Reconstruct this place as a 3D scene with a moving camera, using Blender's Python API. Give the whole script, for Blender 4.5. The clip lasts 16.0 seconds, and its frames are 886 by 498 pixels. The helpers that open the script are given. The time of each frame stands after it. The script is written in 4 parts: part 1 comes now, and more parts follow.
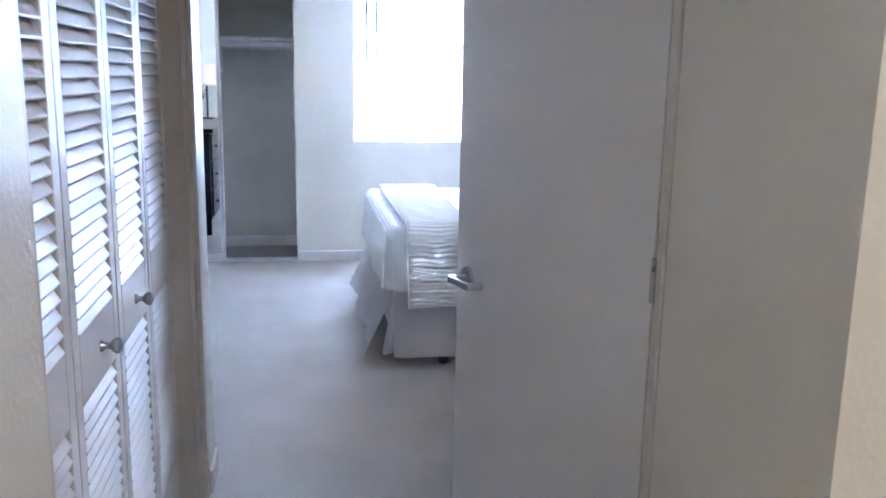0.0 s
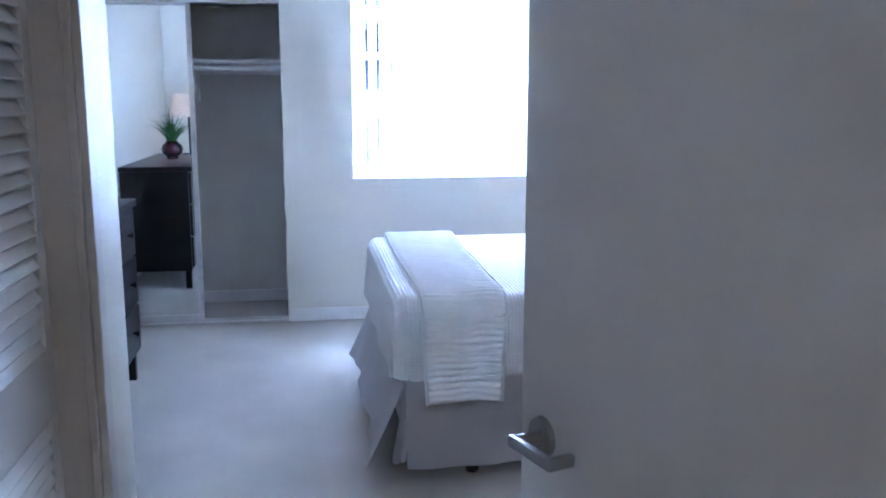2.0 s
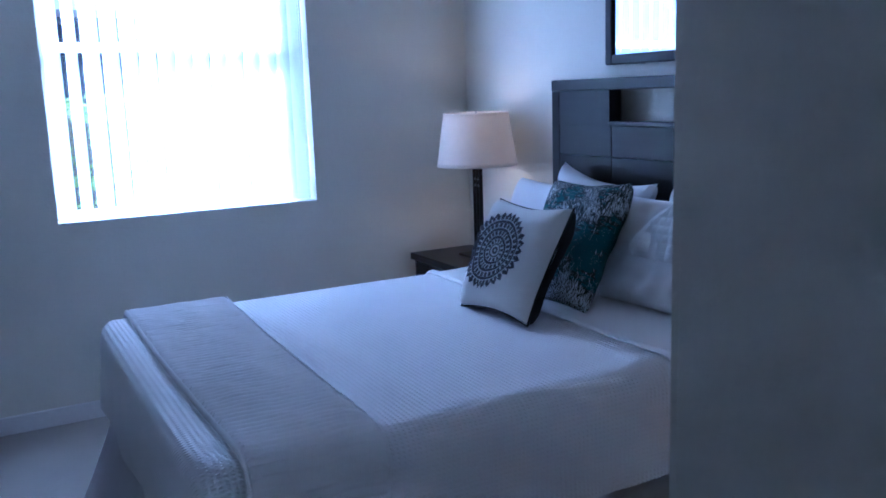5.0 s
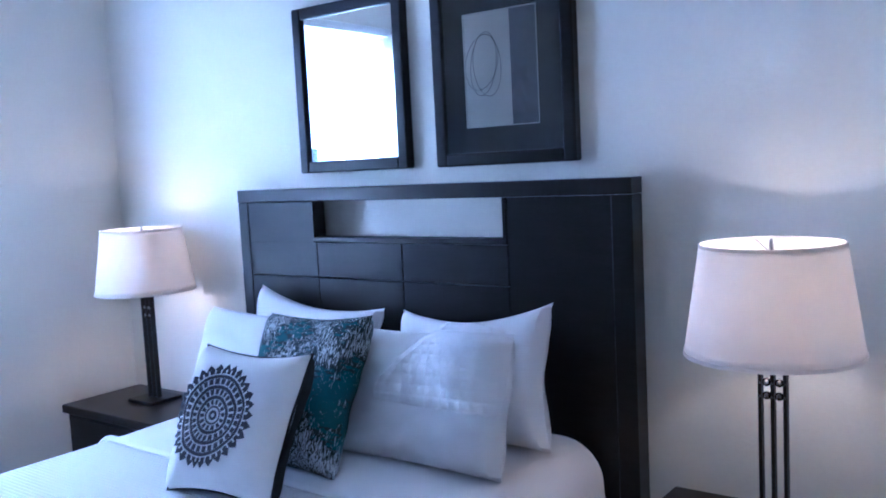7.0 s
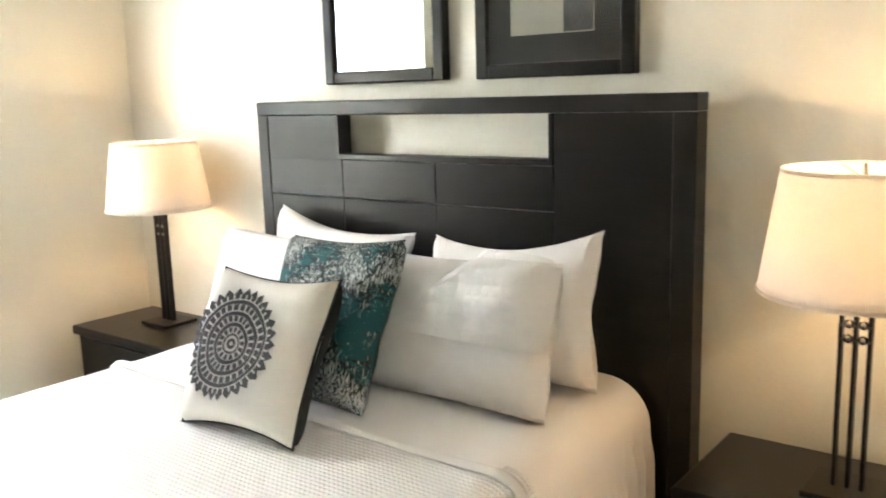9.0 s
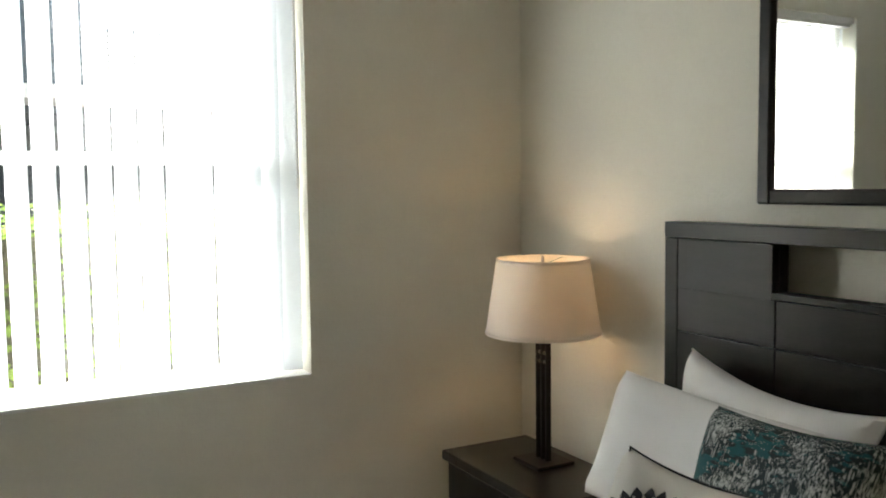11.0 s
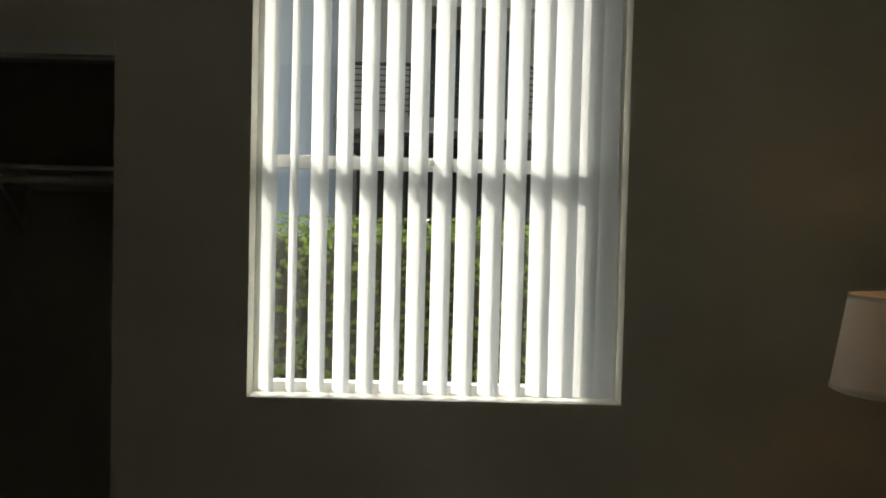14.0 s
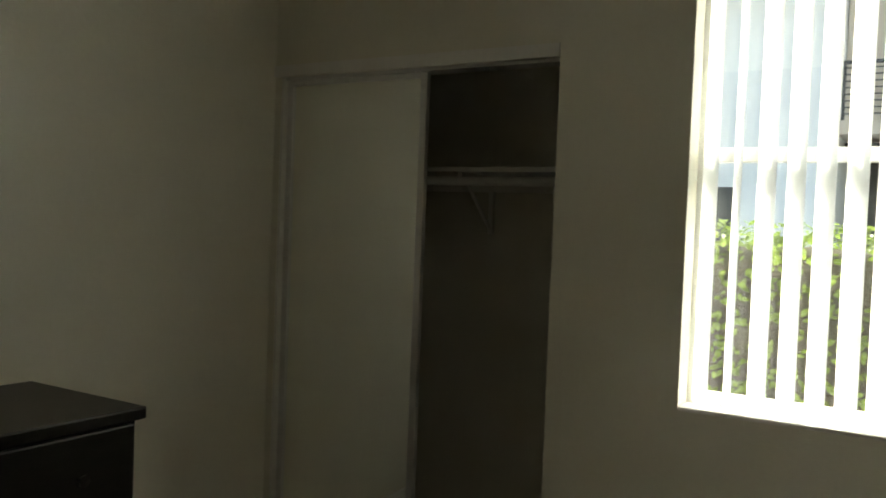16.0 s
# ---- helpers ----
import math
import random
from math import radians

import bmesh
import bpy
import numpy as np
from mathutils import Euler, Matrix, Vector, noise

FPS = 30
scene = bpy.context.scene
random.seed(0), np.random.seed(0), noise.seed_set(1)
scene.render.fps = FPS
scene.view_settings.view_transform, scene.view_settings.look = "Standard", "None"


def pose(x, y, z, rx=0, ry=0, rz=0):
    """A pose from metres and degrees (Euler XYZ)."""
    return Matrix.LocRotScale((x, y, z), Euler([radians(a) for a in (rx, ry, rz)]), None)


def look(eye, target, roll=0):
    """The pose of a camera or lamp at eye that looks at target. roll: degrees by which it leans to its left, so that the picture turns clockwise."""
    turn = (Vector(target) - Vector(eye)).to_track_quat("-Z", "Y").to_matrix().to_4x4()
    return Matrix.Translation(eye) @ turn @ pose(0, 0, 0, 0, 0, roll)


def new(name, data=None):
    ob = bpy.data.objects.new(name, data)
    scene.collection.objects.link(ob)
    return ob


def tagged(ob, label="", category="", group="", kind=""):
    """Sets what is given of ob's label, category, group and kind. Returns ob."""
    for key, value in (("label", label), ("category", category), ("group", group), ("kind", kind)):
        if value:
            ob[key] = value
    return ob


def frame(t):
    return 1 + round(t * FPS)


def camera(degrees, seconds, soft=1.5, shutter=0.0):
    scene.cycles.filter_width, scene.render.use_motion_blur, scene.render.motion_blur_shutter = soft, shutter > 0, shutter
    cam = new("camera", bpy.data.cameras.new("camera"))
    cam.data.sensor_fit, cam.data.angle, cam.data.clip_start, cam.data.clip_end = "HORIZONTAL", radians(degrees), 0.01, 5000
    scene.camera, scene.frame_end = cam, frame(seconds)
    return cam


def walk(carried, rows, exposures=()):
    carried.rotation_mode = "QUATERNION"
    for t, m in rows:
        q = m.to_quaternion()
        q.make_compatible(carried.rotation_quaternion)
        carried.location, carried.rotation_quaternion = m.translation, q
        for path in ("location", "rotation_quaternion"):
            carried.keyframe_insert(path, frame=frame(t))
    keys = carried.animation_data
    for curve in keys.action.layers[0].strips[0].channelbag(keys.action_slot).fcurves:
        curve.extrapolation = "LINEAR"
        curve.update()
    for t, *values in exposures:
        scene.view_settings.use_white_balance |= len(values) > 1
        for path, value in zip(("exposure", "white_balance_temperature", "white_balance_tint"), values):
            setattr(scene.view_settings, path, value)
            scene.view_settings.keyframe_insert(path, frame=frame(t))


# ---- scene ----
cam = camera(54.5, 16.0, soft=1.7, shutter=0.2)
PATH = [
    (0, (-0.086, -0.908, 1.446), (0.23, 1.026, 1.045), 1.1),
    (0.5, (-0.039, -0.703, 1.427), (0.218, 1.226, 0.963), 0.4),
    (1, (-0.053, -0.447, 1.453), (0.291, 1.493, 1.111), 0.3),
    (1.5, (-0.049, -0.223, 1.454), (0.304, 1.708, 1.071), 0.5),
    (2, (-0.001, 0.116, 1.417), (0.305, 2.063, 1.079), 0.0),
    (2.2, (0.003, 0.219, 1.420), (0.288, 2.169, 1.081), -0.3),
    (2.5, (-0.015, 0.348, 1.407), (0.289, 2.295, 1.064), -0.8),
    (2.7, (-0.005, 0.470, 1.405), (0.391, 2.401, 1.067), -0.8),
    (3, (0.0, 0.623, 1.406), (0.542, 2.519, 1.076), -1.0),
    (3.2, (-0.017, 0.698, 1.402), (0.606, 2.569, 1.066), -1.0),
    (5.3, (-0.025, 1.621, 1.46), (0.963, 3.323, 1.104), -1.9),
    (5.5, (0.007, 1.702, 1.467), (1.033, 3.381, 1.112), -1.8),
    (6, (0.055, 1.864, 1.485), (1.207, 3.463, 1.145), -2.5),
    (6.5, (0.118, 1.978, 1.489), (1.557, 3.34, 1.211), -3.3),
    (7, (0.075, 2.079, 1.545), (1.676, 3.261, 1.352), -2.9),
    (7.5, (0.098, 2.092, 1.521), (1.792, 3.142, 1.36), -2.7),
    (8, (0.069, 2.137, 1.458), (1.843, 3.014, 1.172), -2.0),
    (8.5, (0.099, 2.181, 1.479), (1.791, 3.169, 1.082), -2.2),
    (9, (0.208, 2.265, 1.505), (1.769, 3.464, 1.146), -1.7),
    (9.2, (0.25, 2.302, 1.524), (1.739, 3.592, 1.182), -1.5),
    (11.4, (0.476, 2.815, 1.605), (1.323, 4.623, 1.494), -0.4),
    (11.5, (0.477, 2.828, 1.601), (1.292, 4.651, 1.502), -0.3),
    (12, (0.571, 2.877, 1.526), (1.058, 4.816, 1.58), 1.2),
    (12.5, (0.626, 2.939, 1.546), (0.953, 4.912, 1.541), 1.3),
    (13, (0.721, 2.935, 1.538), (1.025, 4.912, 1.562), 1.3),
    (13.5, (0.819, 2.895, 1.552), (0.897, 4.893, 1.534), 1.4),
    (14, (0.902, 2.875, 1.525), (0.916, 4.874, 1.456), 1.4),
    (14.5, (0.949, 2.915, 1.56), (0.755, 4.905, 1.51), 0.0),
    (15, (0.986, 3.002, 1.555), (0.364, 4.902, 1.527), 1.6),
    (15.5, (0.997, 3.031, 1.495), (0.111, 4.824, 1.48), 2.2),
    (16, (1.045, 3.058, 1.475), (-0.008, 4.757, 1.407), 2.2),
]

EXPOSURES = [
    (0.0, 5.01, 4580, 20), (1.0, 4.86, 4490, 20), (2.0, 4.46, 4320, 20), (3.0, 3.65, 4130, 21), (5.3, 2.63, 3940, 22), (6.5, 3.33, 3940, 23), (7.0, 3.72, 3980, 23),
    (7.6, 3.92, 4150, 22), (8.0, 4.24, 4620, 20), (8.5, 4.61, 5320, 16), (9.0, 4.54, 6680, 10), (9.2, 4.44, 6850, 10),
    (11.3, 2.05, 6800, 8), (11.7, 1.27, 7000, 6), (12.5, -0.02, 7450, 6), (14.8, -0.09, 7550, 6), (15.3, 0.20, 7650, 5), (16.0, 1.50, 7900, 2),
]
walk(cam, [(t, look(eye, aim, roll)) for t, eye, aim, roll in PATH], EXPOSURES)

# ---- world, sun, large lights ----
SUN_TO = Vector((-0.50, -0.62, -0.72)).normalized()
world = bpy.data.worlds.new("sky")
scene.world = world
world.use_nodes = True
wn = world.node_tree
sky = wn.nodes.new("ShaderNodeTexSky")
sky.sky_type, sky.sun_disc = "NISHITA", False
sky.sun_elevation = math.asin(-SUN_TO.z)
sky.sun_rotation = math.atan2(-SUN_TO.x, -SUN_TO.y)
wn.links.new(sky.outputs[0], wn.nodes["Background"].inputs[0])
wn.nodes["Background"].inputs[1].default_value = 0.15
sun_data = bpy.data.lights.new("sun", "SUN")
sun_data.energy, sun_data.angle, sun_data.color = 5.0, radians(0.6), (1.0, 0.98, 0.95)
sun_lamp = new("sun", sun_data)
sun_lamp.matrix_world = look((6, 12, 9), Vector((6, 12, 9)) + SUN_TO)


# ---- mesh helpers ----
def quad(bm, pts):
    return bm.faces.new([bm.verts.new(p) for p in pts])


def bx(bm, x0, x1, y0, y1, z0, z1, r=0.0, seg=2):
    """A box, its edges rounded by r."""
    b2 = bmesh.new()
    bmesh.ops.create_cube(b2, size=1.0)
    for v in b2.verts:
        v.co = Vector((x0 + (v.co.x + 0.5) * (x1 - x0), y0 + (v.co.y + 0.5) * (y1 - y0), z0 + (v.co.z + 0.5) * (z1 - z0)))
    if r > 0:
        bmesh.ops.bevel(b2, geom=b2.edges[:], offset=r, segments=seg, affect="EDGES", profile=0.5)
    me = bpy.data.meshes.new("tmp")
    b2.to_mesh(me)
    b2.free()
    bm.from_mesh(me)
    bpy.data.meshes.remove(me)
    return bm


def boxes(*dims, r=0.0):
    bm = bmesh.new()
    for d in dims:
        bx(bm, *d, r=r)
    return bm


def cyl(bm, p, q, r0, r1=None, n=16):
    """A capped round bar from p to q."""
    p, q = Vector(p), Vector(q)
    r1 = r0 if r1 is None else r1
    m = (q - p).to_track_quat("Z", "Y").to_matrix()
    rings = []
    for c, r in ((p, r0), (q, r1)):
        rings.append([bm.verts.new(c + m @ Vector((r * math.cos(2 * math.pi * i / n), r * math.sin(2 * math.pi * i / n), 0))) for i in range(n)])
    for i in range(n):
        bm.faces.new([rings[0][i], rings[0][(i + 1) % n], rings[1][(i + 1) % n], rings[1][i]])
    bm.faces.new(rings[0][::-1])
    bm.faces.new(rings[1])
    return bm


def lathe(bm, centre, profile, n=32):
    """A turned surface about the z axis: profile of (radius, height)."""
    cx, cy, cz = centre
    rings = [[bm.verts.new((cx + r * math.cos(2 * math.pi * i / n), cy + r * math.sin(2 * math.pi * i / n), cz + z)) for i in range(n)] for r, z in profile]
    for a, b in zip(rings, rings[1:]):
        for i in range(n):
            bm.faces.new([a[i], a[(i + 1) % n], b[(i + 1) % n], b[i]])
    return bm


def grid(bm, fn, nu, nv, wrap=False):
    """A sheet fn(u, v) with u and v from 0 to 1."""
    vs = [[bm.verts.new(fn(i / nu, j / nv)) for j in range(nv + 1)] for i in range(nu + 1)]
    for i in range(nu):
        for j in range(nv):
            bm.faces.new([vs[i][j], vs[i + 1][j], vs[i + 1][j + 1], vs[i][j + 1]])
    return bm


def rbox(x0, x1, y0, y1, z0, z1, r, n=24, wob=0.0, freq=4.0):
    """A soft stuffed block: a box with round edges and an uneven skin."""
    bm = bmesh.new()
    bmesh.ops.create_cube(bm, size=1.0)
    bmesh.ops.subdivide_edges(bm, edges=bm.edges[:], cuts=n, use_grid_fill=True)
    lo, hi = Vector((x0, y0, z0)), Vector((x1, y1, z1))
    for v in bm.verts:
        p = Vector([lo[k] + (v.co[k] + 0.5) * (hi[k] - lo[k]) for k in range(3)])
        inner = Vector([min(max(p[k], lo[k] + r), hi[k] - r) for k in range(3)])
        d = p - inner
        if d.length > 1e-6:
            # spread the points of the rim evenly round the edge
            p = inner + d.normalized() * r
        v.co = p + (p - (lo + hi) / 2).normalized() * wob * noise.noise(p * freq)
    return bm


def mesh_of(name, bm, material, smooth=False):
    me = bpy.data.meshes.new(name)
    bmesh.ops.recalc_face_normals(bm, faces=bm.faces[:])
    bm.to_mesh(me)
    bm.free()
    me.materials.append(material)
    if smooth:
        for p in me.polygons:
            p.use_smooth = True
        # broad flat faces keep flat, so that only round work is shaded round
        areas = sorted(p.area for p in me.polygons)
        boxy = areas[-1] > 60 * areas[len(areas) // 2] and len(areas) < 1500
        me.set_sharp_from_angle(angle=radians(12 if boxy else 40))
    return me


def attach(ob, parent):
    ob.parent = parent
    ob.matrix_parent_inverse = parent.matrix_basis.inverted()
    return ob


def part(name, bm, material, parent, label="", smooth=False):
    ob = attach(new(name, mesh_of(name, bm, material, smooth)), parent)
    return tagged(ob, label) if label else ob


def thing(name, label, category, at, group=""):
    e = new(name)
    e.empty_display_size = 0.1
    e.matrix_basis = Matrix.Translation(at)
    return tagged(e, label, category, group)


def solo(name, bm, material, label, category, smooth=False, group=""):
    return tagged(new(name, mesh_of(name, bm, material, smooth)), label, category, group)


def structure(name, bm, material, label, smooth=False):
    return tagged(new(name, mesh_of(name, bm, material, smooth)), label, name.split("_")[0], "", "structure")


# ---- materials ----
def mat(name, colour, rough=0.6, metal=0.0, vary=0.08, scale=6.0, fine=80.0, bump=0.1, depth=0.002, coat=0.0, spec=0.5, sheen=0.0, trans=0.0, stretch=(1, 1, 1), obj_random=0.0, gloss_vary=0.08):
    """A painted or natural surface: colour that varies at two scales, and a fine relief."""
    m = bpy.data.materials.new(name)
    m.use_nodes = True
    t = m.node_tree
    b = t.nodes["Principled BSDF"]
    tc = t.nodes.new("ShaderNodeTexCoord")
    mp = t.nodes.new("ShaderNodeMapping")
    mp.inputs["Scale"].default_value = stretch
    t.links.new(tc.outputs["Object"], mp.inputs[0])
    n1, n2 = t.nodes.new("ShaderNodeTexNoise"), t.nodes.new("ShaderNodeTexNoise")
    n1.inputs["Scale"].default_value, n2.inputs["Scale"].default_value = scale, fine
    n1.inputs["Detail"].default_value = 5
    for n in (n1, n2):
        t.links.new(mp.outputs[0], n.inputs["Vector"])
    add = t.nodes.new("ShaderNodeMath")
    add.operation = "ADD"
    t.links.new(n1.outputs[0], add.inputs[0])
    t.links.new(n2.outputs[0], add.inputs[1])
    last = add.outputs[0]
    if obj_random:
        oi, mul = t.nodes.new("ShaderNodeObjectInfo"), t.nodes.new("ShaderNodeMath")
        mul.operation, mul.inputs[1].default_value, mul.inputs[2].default_value = "MULTIPLY_ADD", obj_random, -obj_random / 2
        t.links.new(oi.outputs["Random"], mul.inputs[0])
        a2 = t.nodes.new("ShaderNodeMath")
        t.links.new(last, a2.inputs[0])
        t.links.new(mul.outputs[0], a2.inputs[1])
        last = a2.outputs[0]
    mr = t.nodes.new("ShaderNodeMapRange")
    mr.inputs["From Min"].default_value, mr.inputs["From Max"].default_value = 0.6, 1.4
    t.links.new(last, mr.inputs["Value"])
    mix = t.nodes.new("ShaderNodeMix")
    mix.data_type = "RGBA"
    lo = [c * (1 - vary) for c in colour]
    hi = [min(1, c * (1 + vary)) for c in colour]
    mix.inputs[6].default_value, mix.inputs[7].default_value = (*lo, 1), (*hi, 1)
    t.links.new(mr.outputs[0], mix.inputs[0])
    t.links.new(mix.outputs[2], b.inputs["Base Color"])
    rr = t.nodes.new("ShaderNodeMapRange")
    rr.inputs["To Min"].default_value, rr.inputs["To Max"].default_value = max(0.02, rough - gloss_vary), min(1, rough + gloss_vary)
    t.links.new(n1.outputs[0], rr.inputs["Value"])
    t.links.new(rr.outputs[0], b.inputs["Roughness"])
    b.inputs["Metallic"].default_value = metal
    b.inputs["Coat Weight"].default_value = coat
    b.inputs["Coat Roughness"].default_value = 0.2
    b.inputs["Specular IOR Level"].default_value = spec
    b.inputs["Sheen Weight"].default_value = sheen
    if bump:
        bp = t.nodes.new("ShaderNodeBump")
        bp.inputs["Strength"].default_value, bp.inputs["Distance"].default_value = bump, depth
        t.links.new(n2.outputs[0], bp.inputs["Height"])
        t.links.new(bp.outputs[0], b.inputs["Normal"])
    if trans:
        tr, ms = t.nodes.new("ShaderNodeBsdfTranslucent"), t.nodes.new("ShaderNodeMixShader")
        t.links.new(mix.outputs[2], tr.inputs["Color"])
        ms.inputs[0].default_value = trans
        t.links.new(b.outputs[0], ms.inputs[1])
        t.links.new(tr.outputs[0], ms.inputs[2])
        t.links.new(ms.outputs[0], t.nodes["Material Output"].inputs["Surface"])
    return m


def ribbed(name, colour, period, axis, depth, rough=0.85, second=0.0, second_axis="Z"):
    """White quilted cloth: stitched ribs across one axis, puckered."""
    m = mat(name, colour, rough, 0, 0.03, 3, 160, 0.25, 0.001, sheen=0.15)
    t = m.node_tree
    b = t.nodes["Principled BSDF"]
    old = [n for n in t.nodes if n.bl_idname == "ShaderNodeBump"][0]
    mp = [n for n in t.nodes if n.bl_idname == "ShaderNodeMapping"][0]
    w = t.nodes.new("ShaderNodeTexWave")
    w.bands_direction = axis
    w.inputs["Scale"].default_value = 1.0 / period * math.pi / 10
    w.inputs["Distortion"].default_value, w.inputs["Detail"].default_value = 1.6, 2.0
    t.links.new(mp.outputs[0], w.inputs["Vector"])
    last = w.outputs["Fac"]
    if second:
        w2 = t.nodes.new("ShaderNodeTexWave")
        w2.bands_direction = second_axis
        w2.inputs["Scale"].default_value, w2.inputs["Distortion"].default_value = 1.0 / second * math.pi / 10, 0.4
        t.links.new(mp.outputs[0], w2.inputs["Vector"])
        mu = t.nodes.new("ShaderNodeMath")
        mu.operation = "MULTIPLY"
        t.links.new(last, mu.inputs[0])
        t.links.new(w2.outputs["Fac"], mu.inputs[1])
        last = mu.outputs[0]
    bp = t.nodes.new("ShaderNodeBump")
    bp.inputs["Strength"].default_value, bp.inputs["Distance"].default_value = 0.7, depth
    t.links.new(last, bp.inputs["Height"])
    t.links.new(old.outputs[0], bp.inputs["Normal"])
    t.links.new(bp.outputs[0], b.inputs["Normal"])
    return m


def emitter(name, colour, strength):
    m = bpy.data.materials.new(name)
    m.use_nodes = True
    b = m.node_tree.nodes["Principled BSDF"]
    b.inputs["Base Color"].default_value = (*colour, 1)
    b.inputs["Emission Color"].default_value = (*colour, 1)
    b.inputs["Emission Strength"].default_value = strength
    return m


M_WALL = mat("wall_paint", (0.74, 0.718, 0.62), 0.46, vary=0.025, scale=1.5, fine=80, bump=0.45, depth=0.003, spec=0.5)
M_CEIL = mat("ceiling_paint", (0.80, 0.79, 0.76), 0.85, vary=0.02, scale=2, fine=140, bump=0.4, depth=0.003)
M_TRIM = mat("trim_paint", (0.78, 0.77, 0.74), 0.4, vary=0.03, scale=8, fine=60, bump=0.05)
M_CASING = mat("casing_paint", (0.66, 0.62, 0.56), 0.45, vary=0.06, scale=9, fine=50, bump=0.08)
M_DOOR = mat("door_paint", (0.74, 0.735, 0.72), 0.38, vary=0.02, scale=2.5, fine=70, bump=0.05)
M_LOUVER = mat("louver_paint", (0.72, 0.71, 0.69), 0.48, vary=0.03, scale=9, fine=70, bump=0.06)
M_CARPET = mat("carpet", (0.42, 0.39, 0.335), 0.97, vary=0.20, scale=2.6, fine=330, bump=0.7, depth=0.004, sheen=0.3, spec=0.1)
M_CLOSET = mat("closet_paint", (0.62, 0.60, 0.53), 0.75, vary=0.03, scale=2, fine=95, bump=0.3, depth=0.003)
M_CHROME = mat("satin_chrome", (0.42, 0.42, 0.42), 0.30, 1.0, vary=0.04, bump=0.03)
M_ALU = mat("door_frame_metal", (0.70, 0.70, 0.69), 0.32, 0.9, vary=0.03, bump=0.02)
M_WOOD = mat("espresso_wood", (0.010, 0.0085, 0.008), 0.32, vary=0.35, scale=7, fine=45, bump=0.08, depth=0.001, coat=0.0, spec=0.24, stretch=(1, 1, 6))
M_WOODH = mat("espresso_wood_top", (0.010, 0.0085, 0.008), 0.30, vary=0.10, scale=7, fine=45, bump=0.0, coat=0.0, spec=0.30, gloss_vary=0.02)
M_IRON = mat("dark_bronze_iron", (0.018, 0.016, 0.015), 0.42, 0.6, vary=0.2, bump=0.08)
M_BLACK = mat("black_plastic", (0.012, 0.012, 0.012), 0.5, vary=0.1, bump=0.05)
M_SHEET = mat("white_sheet", (0.84, 0.83, 0.82), 0.9, vary=0.02, scale=3, fine=260, bump=0.12, depth=0.001, sheen=0.2)
M_SKIRT = mat("white_bed_skirt", (0.80, 0.78, 0.78), 0.9, vary=0.03, scale=4, fine=220, bump=0.15, depth=0.001, sheen=0.2, trans=0.12)
M_COVER = ribbed("white_matelasse", (0.83, 0.82, 0.81), 0.0095, "Y", 0.0032, second=0.014, second_axis="X")
[n for n in M_COVER.node_tree.nodes if n.bl_idname == "ShaderNodeMapping"][0].inputs["Rotation"].default_value = (radians(-45), 0, 0)
M_RUN = mat("white_quilted_runner", (0.86, 0.85, 0.84), 0.9, vary=0.03, scale=5, fine=1.0, bump=0.3, depth=0.004, sheen=0.15, stretch=(38, 62, 62))
M_SHADE = mat("linen_shade", (0.80, 0.76, 0.70), 0.9, vary=0.03, scale=20, fine=500, bump=0.15, depth=0.0006, trans=0.38)
M_SLAT = mat("vinyl_slat", (0.81, 0.85, 0.88), 0.45, vary=0.02, scale=4, fine=90, bump=0.04, trans=0.46)
M_VINYL = mat("window_vinyl", (0.82, 0.82, 0.80), 0.35, vary=0.02, bump=0.02)
M_MATTE = mat("picture_mat_board", (0.055, 0.062, 0.065), 0.85, vary=0.08, scale=30, fine=300, bump=0.1)
M_CREAM = mat("art_paper_cream", (0.62, 0.60, 0.54), 0.85, vary=0.06, scale=9, fine=120, bump=0.05)
M_INK = mat("grey_ink", (0.10, 0.10, 0.11), 0.8, vary=0.1, bump=0)
M_BLIND = mat("black_thread", (0.015, 0.015, 0.02), 0.85, vary=0.2, bump=0.1)


def glass(name):
    m = bpy.data.materials.new(name)
    m.use_nodes = True
    t = m.node_tree
    b = t.nodes["Principled BSDF"]
    b.inputs["Base Color"].default_value = (0.96, 0.98, 0.97, 1)
    b.inputs["Roughness"].default_value, b.inputs["Transmission Weight"].default_value, b.inputs["IOR"].default_value = 0.01, 1.0, 1.45
    return m


M_GLASS = glass("clear_glass")
M_MIRROR = mat("mirror_silver", (0.90, 0.92, 0.91), 0.02, 1.0, vary=0.0, bump=0)
[n for n in M_MIRROR.node_tree.nodes if n.bl_idname == "ShaderNodeMapRange"][1].inputs["To Max"].default_value = 0.02

# ---- structure ----
N, E_, W_, S_ = 5.673, 2.43, -1.405, 2.152   # bedroom walls: north, east, west, south
CH = 2.74
PW, PE = -0.425, 0.605                        # passage walls
structure("floor", boxes((-2.2, 4.2, -3.2, N + 0.16, -0.12, 0.0), (-1.5, 0.12, N + 0.16, 6.41, -0.12, 0.0)), M_CARPET, "greyish beige cut-pile carpet with soft tread marks")
structure("ceiling", boxes((-2.2, 4.2, -3.2, N + 0.16, CH, CH + 0.12), (-1.5, 0.12, N + 0.16, 6.41, CH, CH + 0.12)), M_CEIL, "plain white painted ceiling")
WX0, WX1, WZ0, WZ1 = 0.291, 1.518, 0.921, 2.44
CX0, CX1, CZ = -1.372, -0.15, 2.025
